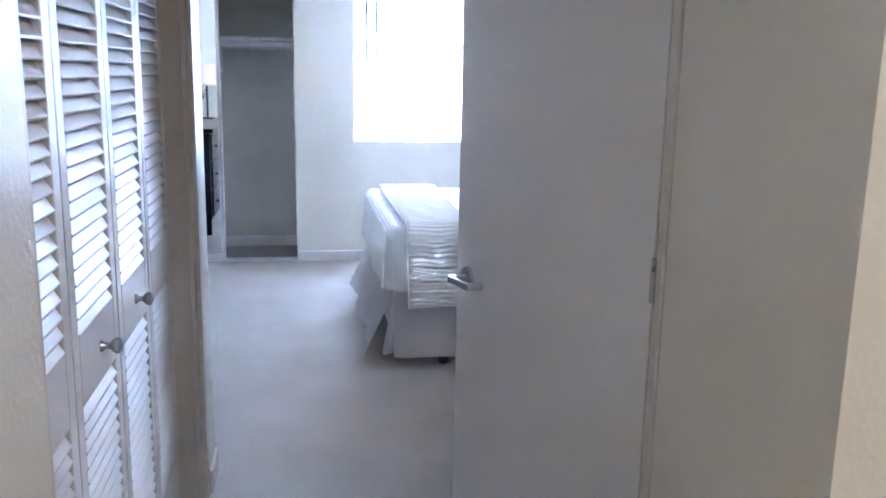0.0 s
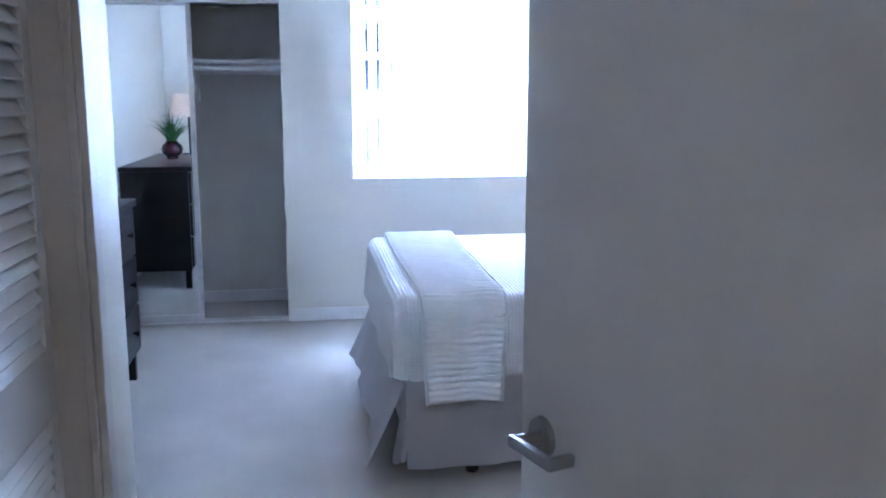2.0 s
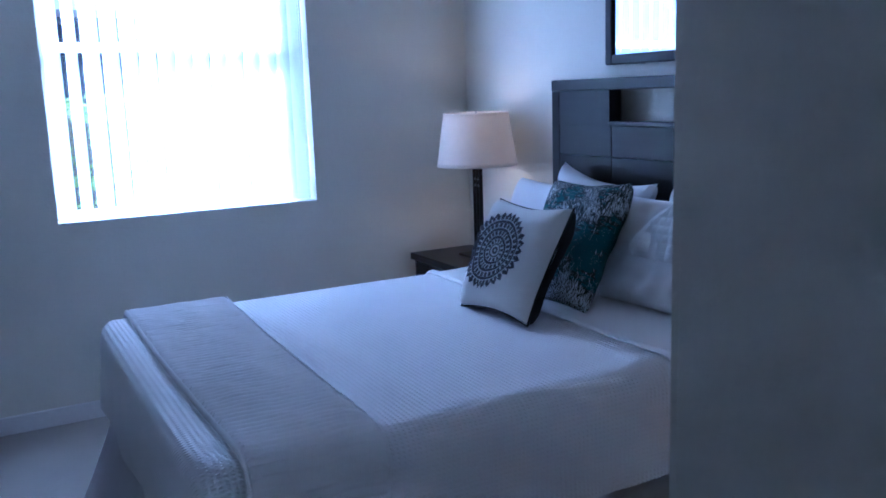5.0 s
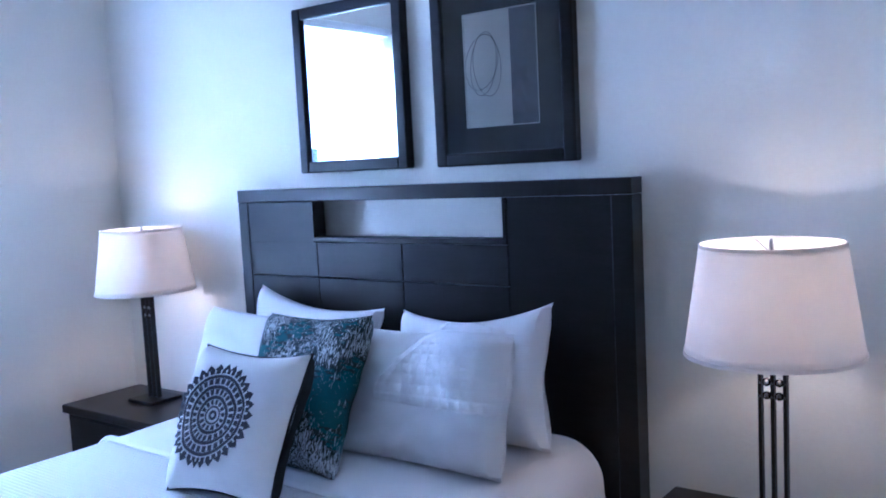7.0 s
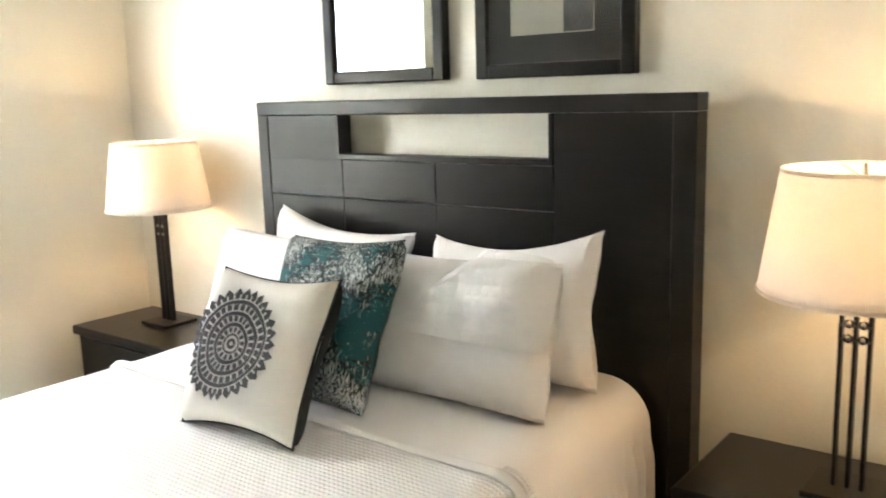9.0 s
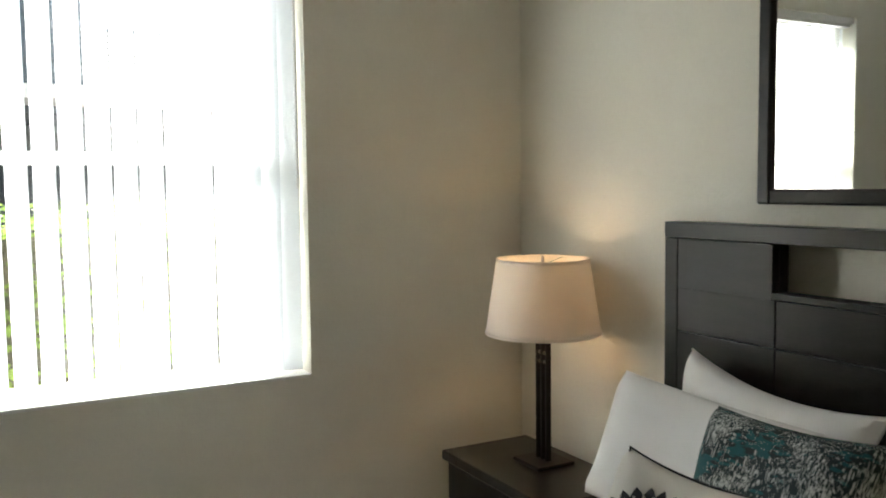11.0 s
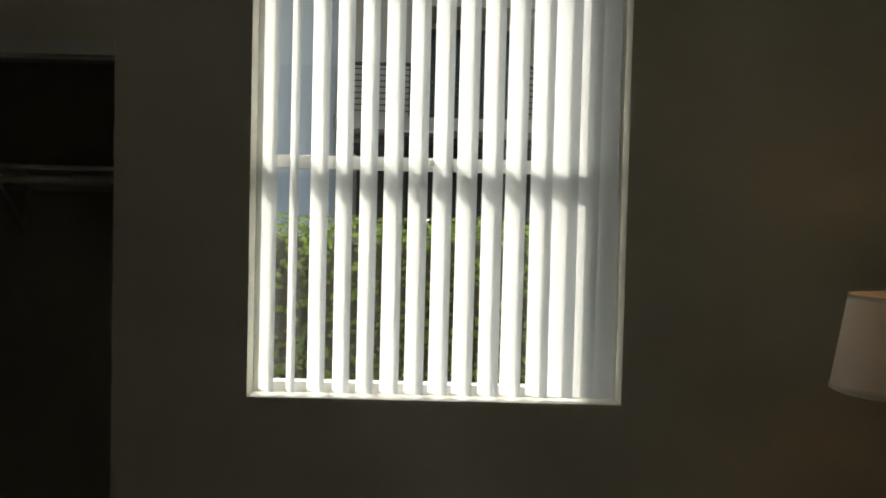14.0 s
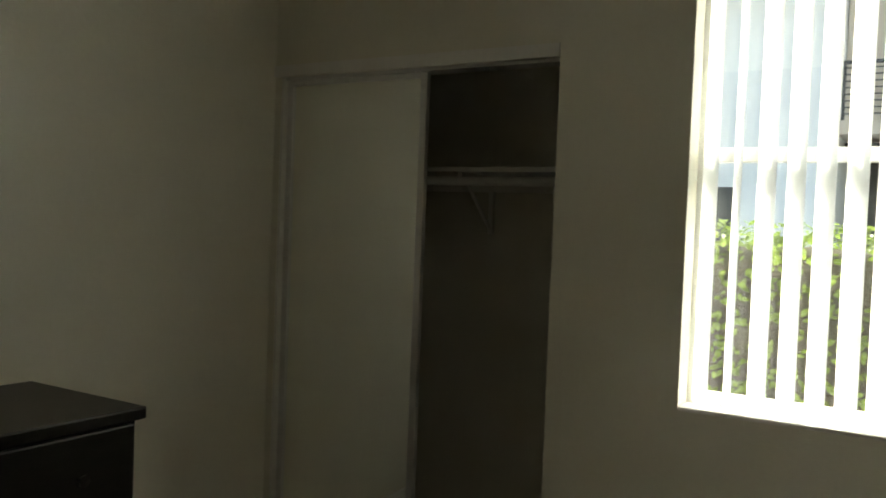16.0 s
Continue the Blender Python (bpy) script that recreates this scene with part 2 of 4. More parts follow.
structure("wall_north", boxes(
    (-1.525, CX0, N, N + 0.16, 0, CH), (CX0, CX1, N, N + 0.16, CZ, CH), (CX1, WX0, N, N + 0.16, 0, CH),
    (WX0, WX1, N, N + 0.16, 0, WZ0), (WX0, WX1, N, N + 0.16, WZ1, CH), (WX1, E_, N, N + 0.16, 0, CH)), M_WALL,
    "off-white textured wall with a window and closet opening")
structure("wall_east", boxes((E_, E_ + 0.12, S_ - 0.12, N + 0.16, 0, CH)), M_WALL, "off-white textured wall behind the bed")
structure("wall_west", boxes((W_ - 0.12, W_, S_, N, 0, CH)), M_WALL, "off-white textured wall behind the dresser")
structure("wall_south_1", boxes((PE + 0.002, E_, S_ - 0.12, S_, 0, CH)), M_WALL, "off-white textured wall")
structure("wall_south_2", boxes((W_ - 0.12, PW - 0.12, S_ - 0.12, S_, 0, CH)), M_WALL, "off-white textured wall")
B0, BW = 0.300, 0.395                        # bifold doors: first edge and panel width
B4 = B0 + 4 * BW
wp = boxes((PW - 0.12, PW, -3.0, B0 - 0.075, 0, CH), (PW - 0.12, PW - 0.022, B0 - 0.075, B0 - 0.02, 0, CH), (PW - 0.12, PW, B0 - 0.02, B4 + 0.012, 2.06, CH))
bx(wp, PW - 0.12, PW, B4 + 0.012, S_, 0, CH, r=0.018, seg=4)
structure("wall_passage_1", wp, M_WALL, "beige textured passage wall with a closet opening", True)
DH, DL = Vector((0.597, 0.672, 0)), 0.815      # hinge of the side door and its width
we = boxes((PE, PE + 0.12, 0.06, 0.63, 0, CH), (PE, PE + 0.12, 0.63, 1.50, 2.05, CH))
bx(we, PE, PE + 0.12, 1.50, S_, 0, CH, r=0.018, seg=4)
structure("wall_passage_2", we, M_WALL, "off-white textured passage wall with a doorway", True)
structure("wall_hall", boxes((PE + 0.12, 4.1, 0.06, 0.18, 0, CH)), M_WALL, "cream textured hall wall under warm light")
structure("wall_hall_back", boxes((-0.6, 4.1, -3.15, -3.0, 0, CH), (4.0, 4.1, -3.0, 0.06, 0, CH)), M_WALL, "cream textured hall wall")
for nm, dim in (("wall_closet_back", (-1.50, 0.12, 6.31, 6.41, 0, CH)), ("wall_closet_side_1", (0.02, 0.12, N + 0.16, 6.31, 0, CH)), ("wall_closet_side_2", (-1.50, -1.40, N + 0.16, 6.31, 0, CH))):
    structure(nm, boxes(dim), M_CLOSET, "grey-white closet interior wall")
structure("wall_side_room", boxes((2.0, 2.1, 0.18, S_ - 0.12, 0, CH)), M_WALL, "off-white wall of the side room")
structure("wall_linen_closet", boxes((-1.3, -1.2, B0 - 0.12, S_ - 0.12, 0, CH), (-1.2, PW - 0.12, B0 - 0.12, B0 - 0.04, 0, CH)), M_CLOSET, "plain closet interior wall")


def baseboard(name, *runs):
    structure(name, boxes(*runs, r=0.004), M_TRIM, "white painted baseboard", True)


T = 0.013
baseboard("baseboard_north", (CX1 + 0.002, E_ - T, N - T, N + 0.002, 0, 0.083))
baseboard("baseboard_east", (E_ - T, E_ + 0.002, S_, N, 0, 0.083))
baseboard("baseboard_west", (W_ - 0.002, W_ + T, S_ + T, N, 0, 0.083))
baseboard("baseboard_south", (PE + 0.02, E_ - T, S_ - 0.002, S_ + T, 0, 0.083), (W_, PW - 0.02, S_ - 0.002, S_ + T, 0, 0.083))
baseboard("baseboard_passage", (PW - 0.002, PW + T, B4 + 0.060, S_ - 0.01, 0, 0.083), (PE - T, PE + 0.002, 1.57, S_ - 0.01, 0, 0.083), (PE - T, PE + 0.002, 0.07, 0.56, 0, 0.083))
baseboard("baseboard_closet", (-1.40, 0.02, 6.298, 6.312, 0, 0.083))

# closet opening trim and floor track
structure("trim_closet", boxes((CX0 - 0.03, CX1 + 0.0, N - 0.012, N + 0.01, CZ, CZ + 0.045), (CX0 + 0.001, CX0 + 0.012, N + 0.001, N + 0.10, 0, CZ)), M_TRIM, "white painted closet header trim")
structure("trim_closet_track", boxes((CX0, CX1, N + 0.005, N + 0.085, 0.0, 0.012), (CX0, CX1, N + 0.03, N + 0.034, 0.012, 0.022), (CX0, CX1, N + 0.066, N + 0.07, 0.012, 0.022), (CX0, CX1, N + 0.012, N + 0.09, CZ - 0.012, CZ)), M_ALU, "pale metal sliding door track")

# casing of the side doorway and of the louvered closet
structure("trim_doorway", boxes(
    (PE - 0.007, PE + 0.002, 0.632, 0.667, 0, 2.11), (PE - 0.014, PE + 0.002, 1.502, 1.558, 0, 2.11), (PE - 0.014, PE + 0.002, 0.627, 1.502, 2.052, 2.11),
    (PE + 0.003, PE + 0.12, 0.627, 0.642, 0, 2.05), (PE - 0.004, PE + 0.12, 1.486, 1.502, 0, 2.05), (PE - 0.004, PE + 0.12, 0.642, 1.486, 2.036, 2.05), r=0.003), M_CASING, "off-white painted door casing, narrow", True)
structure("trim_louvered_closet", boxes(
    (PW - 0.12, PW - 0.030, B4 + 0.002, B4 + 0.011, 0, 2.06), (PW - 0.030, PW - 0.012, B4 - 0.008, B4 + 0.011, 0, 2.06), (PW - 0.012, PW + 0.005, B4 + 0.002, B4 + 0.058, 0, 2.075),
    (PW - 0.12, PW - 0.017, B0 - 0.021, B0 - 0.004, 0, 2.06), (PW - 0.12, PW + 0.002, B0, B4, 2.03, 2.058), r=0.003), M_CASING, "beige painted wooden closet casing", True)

# ---- window ----
win = tagged(new("window_1"), "white vinyl single-hung window set deep in the wall", "window", "", "structure")
win.matrix_basis = Matrix.Translation((0.905, N + 0.13, WZ0))
FY0, FY1 = N + 0.095, N + 0.15
part("window_frame", boxes((WX0, WX0 + 0.045, FY0, FY1, WZ0, WZ1), (WX1 - 0.045, WX1, FY0, FY1, WZ0, WZ1), (WX0 + 0.045, WX1 - 0.045, FY0, FY1, WZ0, WZ0 + 0.045), (WX0 + 0.045, WX1 - 0.045, FY0, FY1, WZ1 - 0.045, WZ1), r=0.003), M_VINYL, win, smooth=True)
part("meeting_rail", boxes((WX0 + 0.045, WX1 - 0.045, FY0 - 0.004, FY1 - 0.012, 1.685, 1.728), r=0.003), M_VINYL, win, smooth=True)
part("sash_lock", boxes((0.87, 0.94, FY0 - 0.018, FY0 - 0.004, 1.70, 1.722), r=0.004), M_VINYL, win, smooth=True)
for z0, z1 in ((WZ0 + 0.045, 1.685), (1.728, WZ1 - 0.045)):
    p = part("pane", boxes((WX0 + 0.045, WX1 - 0.045, FY1 - 0.03, FY1 - 0.026, z0, z1)), M_GLASS, win, "clear window glass")
    p.visible_shadow = False
part("window_sill", boxes((WX0 + 0.001, WX1 - 0.001, N - 0.004, FY0, WZ0 - 0.002, WZ0 + 0.010), r=0.003), M_TRIM, win, "white painted sill", True)

# vertical blind
blind = thing("vertical_blind", "white vinyl vertical blind, slats half open across the window", "window blind", (0.905, N + 0.05, WZ1 - 0.05))
part("headrail", boxes((WX0 + 0.006, WX1 - 0.006, N + 0.028, N + 0.072, WZ1 - 0.045, WZ1 - 0.002), r=0.004), M_VINYL, blind, smooth=True)
part("valance", boxes((WX0 + 0.004, WX1 - 0.004, N + 0.012, N + 0.017, WZ1 - 0.03, WZ1 - 0.001)), M_VINYL, blind)


def slat_mesh():
    bm = bmesh.new()
    h = WZ1 - 0.05 - (WZ0 + 0.022)
    front = lambda u, v: ((u - 0.5) * 0.089, -0.007 * (1 - (2 * u - 1) ** 2), -v * h)
    grid(bm, front, 8, 1)
    return mesh_of("slat", bm, M_SLAT, True)


SLAT = slat_mesh()
rng = random.Random(4)
for i in range(15):
    x = 0.345 + 0.0815 * i if i < 12 else (1.322, 1.391, 1.457)[i - 12]
    ang = -44 + rng.uniform(-2, 2) if i < 12 else (-24, -16, -8)[i - 12]
    if i == 1:
        ang = -62
    s = attach(new("slat", SLAT), blind)
    s.matrix_basis = pose(x, N + 0.05, WZ1 - 0.05, rng.uniform(-0.15, 0.15), rng.uniform(-0.2, 0.2), ang)
    c = bmesh.new()
    bx(c, x - 0.005, x + 0.005, N + 0.046, N + 0.054, WZ1 - 0.052, WZ1 - 0.040)
    part("carrier", c, M_VINYL, blind)
part("wand", cyl(bmesh.new(), (1.492, N + 0.03, WZ1 - 0.05), (1.494, N + 0.03, 1.60), 0.0035, n=10), M_VINYL, blind, smooth=True)
part("cord", cyl(bmesh.new(), (1.500, N + 0.036, WZ1 - 0.05), (1.499, N + 0.036, WZ0 + 0.05), 0.0015, n=6), M_VINYL, blind)

# ---- closet in the north wall ----
shelf = thing("closet_shelf", "white closet shelf with a hanging rod below", "shelf", (-0.6, 6.15, 1.66))
part("board", boxes((-1.399, 0.019, 6.0, 6.309, 1.668, 1.688), r=0.002), M_TRIM, shelf, smooth=True)
part("cleat", boxes((-1.398, 0.018, 6.292, 6.311, 1.60, 1.667)), M_TRIM, shelf)
part("rod", cyl(bmesh.new(), (-1.40, 6.02, 1.632), (0.02, 6.02, 1.632), 0.017), M_VINYL, shelf, "white hanging rod", True)
bk = boxes((-0.735, -0.715, 6.02, 6.308, 1.645, 1.667), (-0.735, -0.715, 6.285, 6.308, 1.42, 1.645))
cyl(bk, (-0.725, 6.29, 1.44), (-0.725, 6.06, 1.645), 0.008, n=8)
part("bracket", bk, M_TRIM, shelf)


def sliding_door(x0, x1, y0, label):
    d = thing("mirrored_sliding_door", label, "closet door", ((x0 + x1) / 2, y0 + 0.012, 0.02))
    z0, z1, w = 0.022, CZ - 0.014, 0.03
    part("frame", boxes((x0, x0 + w, y0, y0 + 0.024, z0, z1), (x1 - w, x1, y0, y0 + 0.024, z0, z1), (x0 + w, x1 - w, y0, y0 + 0.024, z0, z0 + 0.04), (x0 + w, x1 - w, y0, y0 + 0.024, z1 - 0.02, z1), r=0.004), M_ALU, d, "pale metal frame", True)
    part("mirror", boxes((x0 + w - 0.004, x1 - w + 0.004, y0 + 0.010, y0 + 0.015, z0 + 0.036, z1 - 0.016)), M_MIRROR, d, "mirror glass")
    return d


sliding_door(CX0 + 0.014, -0.684, N + 0.022, "mirrored sliding closet door in a pale metal frame, slid aside")
sliding_door(CX0 + 0.05, -0.72, N + 0.058, "mirrored sliding closet door standing behind the other")

# ---- side door, ajar ----
ax = (Vector((0.341, 1.446, 0)) - DH).normalized()
ang = math.degrees(math.atan2(ax.y, ax.x))
door = thing("door_1", "plain white flush door standing ajar into the passage", "door", (DH.x, DH.y, 0))
tagged(door, kind="structure")
DM = pose(DH.x, DH.y, 0, 0, 0, ang)


def door_part(name, bm, m, parent=None, label="", smooth=True):
    bmesh.ops.transform(bm, matrix=DM, verts=bm.verts[:])
    return part(name, bm, m, parent or door, label, smooth)


# local x runs along the leaf from the hinge, local +y is the passage side
leaf = door_part("leaf", boxes((0.0, DL, -0.036, 0.0, 0.012, 2.03), r=0.002), M_DOOR)
for z in (0.25, 1.05, 1.80):
    hb = bmesh.new()
    cyl(hb, (-0.006, 0.004, z - 0.045), (-0.006, 0.004, z + 0.045), 0.006, n=10)
    door_part("hinge", hb, M_CHROME)
hz, hx = 0.888, DL - 0.065
handle = door_part("door_handle", cyl(bmesh.new(), (hx, 0.0, hz), (hx, 0.009, hz), 0.033, 0.031, n=28), M_CHROME, None, "satin chrome lever handle")
lv = bmesh.new()
cyl(lv, (hx, 0.008, hz), (hx, 0.052, hz), 0.0115, n=18)
bx(lv, hx - 0.100, hx + 0.012, 0.047, 0.061, hz - 0.010, hz + 0.010, r=0.004)
bx(lv, hx - 0.104, hx - 0.090, 0.012, 0.061, hz - 0.010, hz + 0.010, r=0.004)
door_part("lever", lv, M_CHROME, handle)

# ---- louvered bifold doors ----
XF = -0.512                                  # front face


def louver_mesh(w):
    bm = bmesh.new()
    bx(bm, -0.0245, 0.0245, -w / 2, w / 2, -0.0033, 0.0033, r=0.0022, seg=1)
    bmesh.ops.rotate(bm, verts=bm.verts[:], matrix=Matrix.Rotation(radians(57), 3, "Y"))
    return mesh_of("louver", bm, M_LOUVER)


LOUVER = louver_mesh(BW - 0.098)
for pair in range(2):
    bif = thing("bifold_door", "white painted louvered bifold closet door pair with a round knob, closed", "closet door", (XF - 0.014, B0 + BW * (2 * pair + 1), 0), "louvered closet doors")
    for k in range(2):
        y0 = B0 + BW * (2 * pair + k) + 0.002
        y1 = y0 + BW - 0.004
        st = 0.047
        fr = boxes((XF - 0.028, XF, y0, y0 + st, 0.02, 2.02), (XF - 0.028, XF, y1 - st, y1, 0.02, 2.02), r=0.003)
        for z0, z1 in ((0.02, 0.20), (0.80, 0.945), (1.91, 2.02)):
            bx(fr, XF - 0.028, XF, y0 + st, y1 - st, z0, z1, r=0.002)
        pn = part("panel", fr, M_LOUVER, bif, smooth=True)
        for z0, z1 in ((0.20, 0.80), (0.945, 1.91)):
            n = int((z1 - z0) / 0.0312)
            for j in range(n):
                l = attach(new("louver", LOUVER), pn)
                l.matrix_basis = Matrix.Translation((XF - 0.014, (y0 + y1) / 2, z0 + (j + 0.5) * (z1 - z0) / n))
        if k == 1 - pair:
            ky = 0.908 if pair == 0 else 1.292
            kb = lathe(bmesh.new(), (0, 0, 0), [(0.0001, 0.0), (0.013, 0.0), (0.012, 0.004), (0.007, 0.010), (0.0065, 0.018), (0.013, 0.024), (0.0175, 0.031), (0.016, 0.039), (0.009, 0.043), (0.0001, 0.044)], 24)
            bmesh.ops.transform(kb, matrix=pose(XF, ky, 0.872, 0, 90, 0), verts=kb.verts[:])
            part("knob", kb, M_CHROME, pn, "satin nickel round knob", True)

# hall lamp behind the start of the walk
hl = thing("ceiling_light", "round warm ceiling light on the hall ceiling", "ceiling light", (1.55, -1.4, CH))
part("base", cyl(bmesh.new(), (1.55, -1.4, CH - 0.03), (1.55, -1.4, CH - 0.001), 0.17, n=32), M_TRIM, hl)
part("diffuser", lathe(bmesh.new(), (1.55, -1.4, CH - 0.03), [(0.0001, -0.085), (0.06, -0.08), (0.12, -0.055), (0.16, 0.0)], 32), emitter("hall_lamp_glass", (1.0, 0.76, 0.48), 4.8), hl, "glowing warm glass bowl", True)

# ---- bed ----
BY0, BY1, BX0, BX1, BZ = 3.13, 4.655, 0.30, 2.29, 0.705
bed = thing("bed", "queen bed with dark wooden headboard, white coverlet and bed skirt", "bed", (1.3, 3.89, 0))
part("mattress", rbox(BX0 + 0.075, BX1, BY0 + 0.05, BY1 - 0.05, 0.36, BZ - 0.01, 0.11, 12), M_SHEET, bed, smooth=True)
part("box_spring", boxes((BX0 + 0.04, BX1, BY0 + 0.04, BY1 - 0.04, 0.13, 0.36), r=0.01), M_SHEET, bed)
for x in (0.60, 1.9):
    for y in (3.22, 4.56):
        leg = bmesh.new()
        cyl(leg, (x, y, 0.0), (x, y, 0.135), 0.022, 0.028)
        cyl(leg, (x - 0.022, y, 0.026), (x + 0.022, y, 0.026), 0.026, n=18)
        part("leg", leg, M_BLACK, bed, "black caster leg", True)


def cover_skin(x0, x1, y0, y1, zt, zb, r, nu, nv, wob, hem):
    """A cloth over the bed: down one long side, over the top, down the other; rounded at the foot."""
    bm = bmesh.new()
    w = y1 - y0
    drop = zt - r - zb
    arc = math.pi / 2 * r
    total = 2 * drop + 2 * arc + w - 2 * r

    def section(s):
        d = s * total
        if d < drop:
            return y0, zb + d
        d -= drop
        if d < arc:
            a = d / r
            return y0 + r - r * math.cos(a), zt - r + r * math.sin(a)
        d -= arc
        if d < w - 2 * r:
            return y0 + r + d, zt
        d -= w - 2 * r
        if d < arc:
            a = d / r
            return y1 - r + r * math.sin(a), zt - r + r * math.cos(a)
        return y1, zt - r - (d - arc)

    def fn(u, v):
        y, z = section(v)
        x = x0 + u * (x1 - x0)
        p = Vector((x * 3.0, y * 3.0, z * 3.0))
        side = 1 if y > (y0 + y1) / 2 else -1
        out = max(0.0, (zt - r - z) / max(drop, 0.01))
        y += side * (0.012 * out + wob * out * math.sin(x * 17 + 2 * math.sin(x * 5)))
        if side < 0:
            y += 0.019 * max(0.0, (x - 0.6) / 1.1)
        if wob > 0.008:
            y += side * 0.016 * min(1.0, out * 3) * max(0.0, min(1.0, (x - 2.0) / 0.15)) * math.sin(x * 105 + 4 * z)
        z += wob * noise.noise(p) + (hem * math.sin(x * 9) if out > 0.97 else 0)
        return Vector((x, y, z))

    grid(bm, fn, nu, nv)
    return bm, section


cov, sect = cover_skin(BX0 + 0.055, 1.66, BY0, BY1, BZ + 0.008, 0.405, 0.07, 60, 90, 0.006, 0.004)
# the foot end closes with a rounded fall
def foot(u, v):
    y, z = sect(v)
    a = min(1.0, u / 0.35) * math.pi / 2
    zt, zb, r = BZ + 0.008, 0.405, 0.07
    x = BX0 + 0.055 - 0.06 * math.sin(a) - 0.008 * max(0, u - 0.35)
    k = 0.06 * (1 - math.cos(a))
    yc = (BY0 + BY1) / 2
    t = max(0.0, (u - 0.35) / 0.65)
    y2 = y + (k if y < yc else -k) * min(1.0, abs(y - yc) / 0.4)
    z2 = z - (k if z > zb + 0.1 else 0)
    z2 = z2 + (zb - z2) * t if z > zb else z2
    x -= 0.01 * t * (1 + 0.7 * math.sin(y * 11))
    return Vector((x, y2, z2 + 0.004 * noise.noise(Vector((y * 4, z * 4, u)))))


grid(cov, foot, 16, 90)
bmesh.ops.remove_doubles(cov, verts=cov.verts[:], dist=0.0005)
part("coverlet", cov, M_COVER, bed, "white matelasse coverlet with fine ribs", True)
tdn, _ = cover_skin(1.60, BX1 - 0.01, BY0 + 0.010, BY1 - 0.004, BZ + 0.024, 0.36, 0.125, 90, 90, 0.010, 0.004)
part("turned_down_sheet", tdn, M_SHEET, bed, "smooth white sheet turned down", True)
fold = bmesh.new()
FS = [sect(0.04 + 0.92 * i / 120) for i in range(121)]


def hem(u, v):
    k = min(120, int(round(v * 120)))
    a, b = FS[max(0, k - 1)], FS[min(120, k + 1)]
    ty, tz = b[0] - a[0], b[1] - a[1]
    d = math.hypot(ty, tz) or 1.0
    ny, nz = -tz / d, ty / d
    an = 2 * math.pi * u
    lift = 0.006 + 0.009 * math.sin(an)
    y, z = FS[k]
    y += 0.0174 if y < (BY0 + BY1) / 2 else 0.0
    return Vector((1.606 + 0.016 * math.cos(an) + 0.006 * math.sin(y * 7), y + ny * lift, z + nz * lift))


grid(fold, hem, 10, 120)
part("sheet_hem", fold, M_SHEET, bed, smooth=True)


def skirt_panel(p0, p1, out, flare, waves, seed):
    r = random.Random(seed)
    ph = r.uniform(0, 6)
    p0, p1, out = Vector(p0), Vector(p1), Vector(out)

    def fn(u, v):
        p = p0.lerp(p1, u)
        k = v ** 1.2
        wv = 0.012 * math.sin(u * waves + ph) + 0.007 * math.sin(u * waves * 2.3 + ph)
        e = max(0.0, 1 - min(u, 1 - u) / 0.08)
        q = p + out * (flare * k + wv * k + 0.02 * k * e)
        return Vector((q.x, q.y, 0.435 - v * (0.365 + 0.008 * math.sin(u * 7 + ph))))

    bm = bmesh.new()
    grid(bm, fn, 50, 12)
    bmesh.ops.solidify(bm, geom=bm.faces[:], thickness=0.003)
    return bm


skirt = part("bed_skirt", skirt_panel((BX0 + 0.045, BY0 + 0.03, 0), (BX0 + 0.045, BY1, 0), (-1, 0, 0), 0.125, 13, 1), M_SKIRT, bed, "white pleated bed skirt", True)
part("skirt_panel", skirt_panel((BX0 + 0.035, BY0 + 0.012, 0), (2.27, BY0 + 0.060, 0), (0, -1, 0), 0.03, 22, 2), M_SKIRT, skirt, smooth=True)
part("skirt_panel", skirt_panel((BX0 + 0.035, BY1 - 0.012, 0), (2.27, BY1 - 0.012, 0), (0, 1, 0), 0.03, 22, 3), M_SKIRT, skirt, smooth=True)
part("skirt_pleat", skirt_panel((BX0 + 0.08, BY0 + 0.05, 0), (BX0 + 0.05, BY0 + 0.09, 0), (-0.8, -0.3, 0), 0.07, 6, 5), M_SKIRT, skirt, smooth=True)

# headboard
HX, HY0, HY1, HZ = 2.31, 3.07, 4.709, 1.487
head = part("headboard", boxes((HX + 0.022, HX + 0.055, HY0 + 0.03, 3.497, 0.12, HZ - 0.02), (HX + 0.022, HX + 0.055, 4.305, HY1 - 0.03, 0.12, HZ - 0.02),
                               (HX + 0.022, HX + 0.055, 3.497, 4.305, 0.12, 1.31), (HX + 0.022, HX + 0.055, 3.497, 4.305, 1.438, HZ - 0.02)), M_WOOD, bed, "espresso wood headboard with a slot")
for y0, y1 in ((HY0, HY0 + 0.062), (HY1 - 0.052, HY1)):
    part("stile", boxes((HX - 0.001, HX + 0.07, y0, y1, 0.0, HZ - 0.048), r=0.002), M_WOOD, head, smooth=True)
part("top_rail", boxes((HX - 0.0035, HX + 0.074, HY0, HY1, HZ - 0.047, HZ), r=0.003), M_WOODH, head, smooth=True)
part("slot_rail", boxes((HX - 0.004, HX + 0.06, 3.49, 4.31, 1.292, 1.310), r=0.003), M_WOODH, head, smooth=True)
for y0, y1 in ((3.484, 3.4965), (4.3055, 4.312)):
    part("slot_cheek", boxes((HX - 0.003, HX + 0.06, y0, y1, 1.292, 1.438), r=0.002), M_WOOD, head, smooth=True)
ZG = 1.162
cols = (HY0 + 0.063, 3.482, 3.9015, 4.2975, HY1 - 0.053)
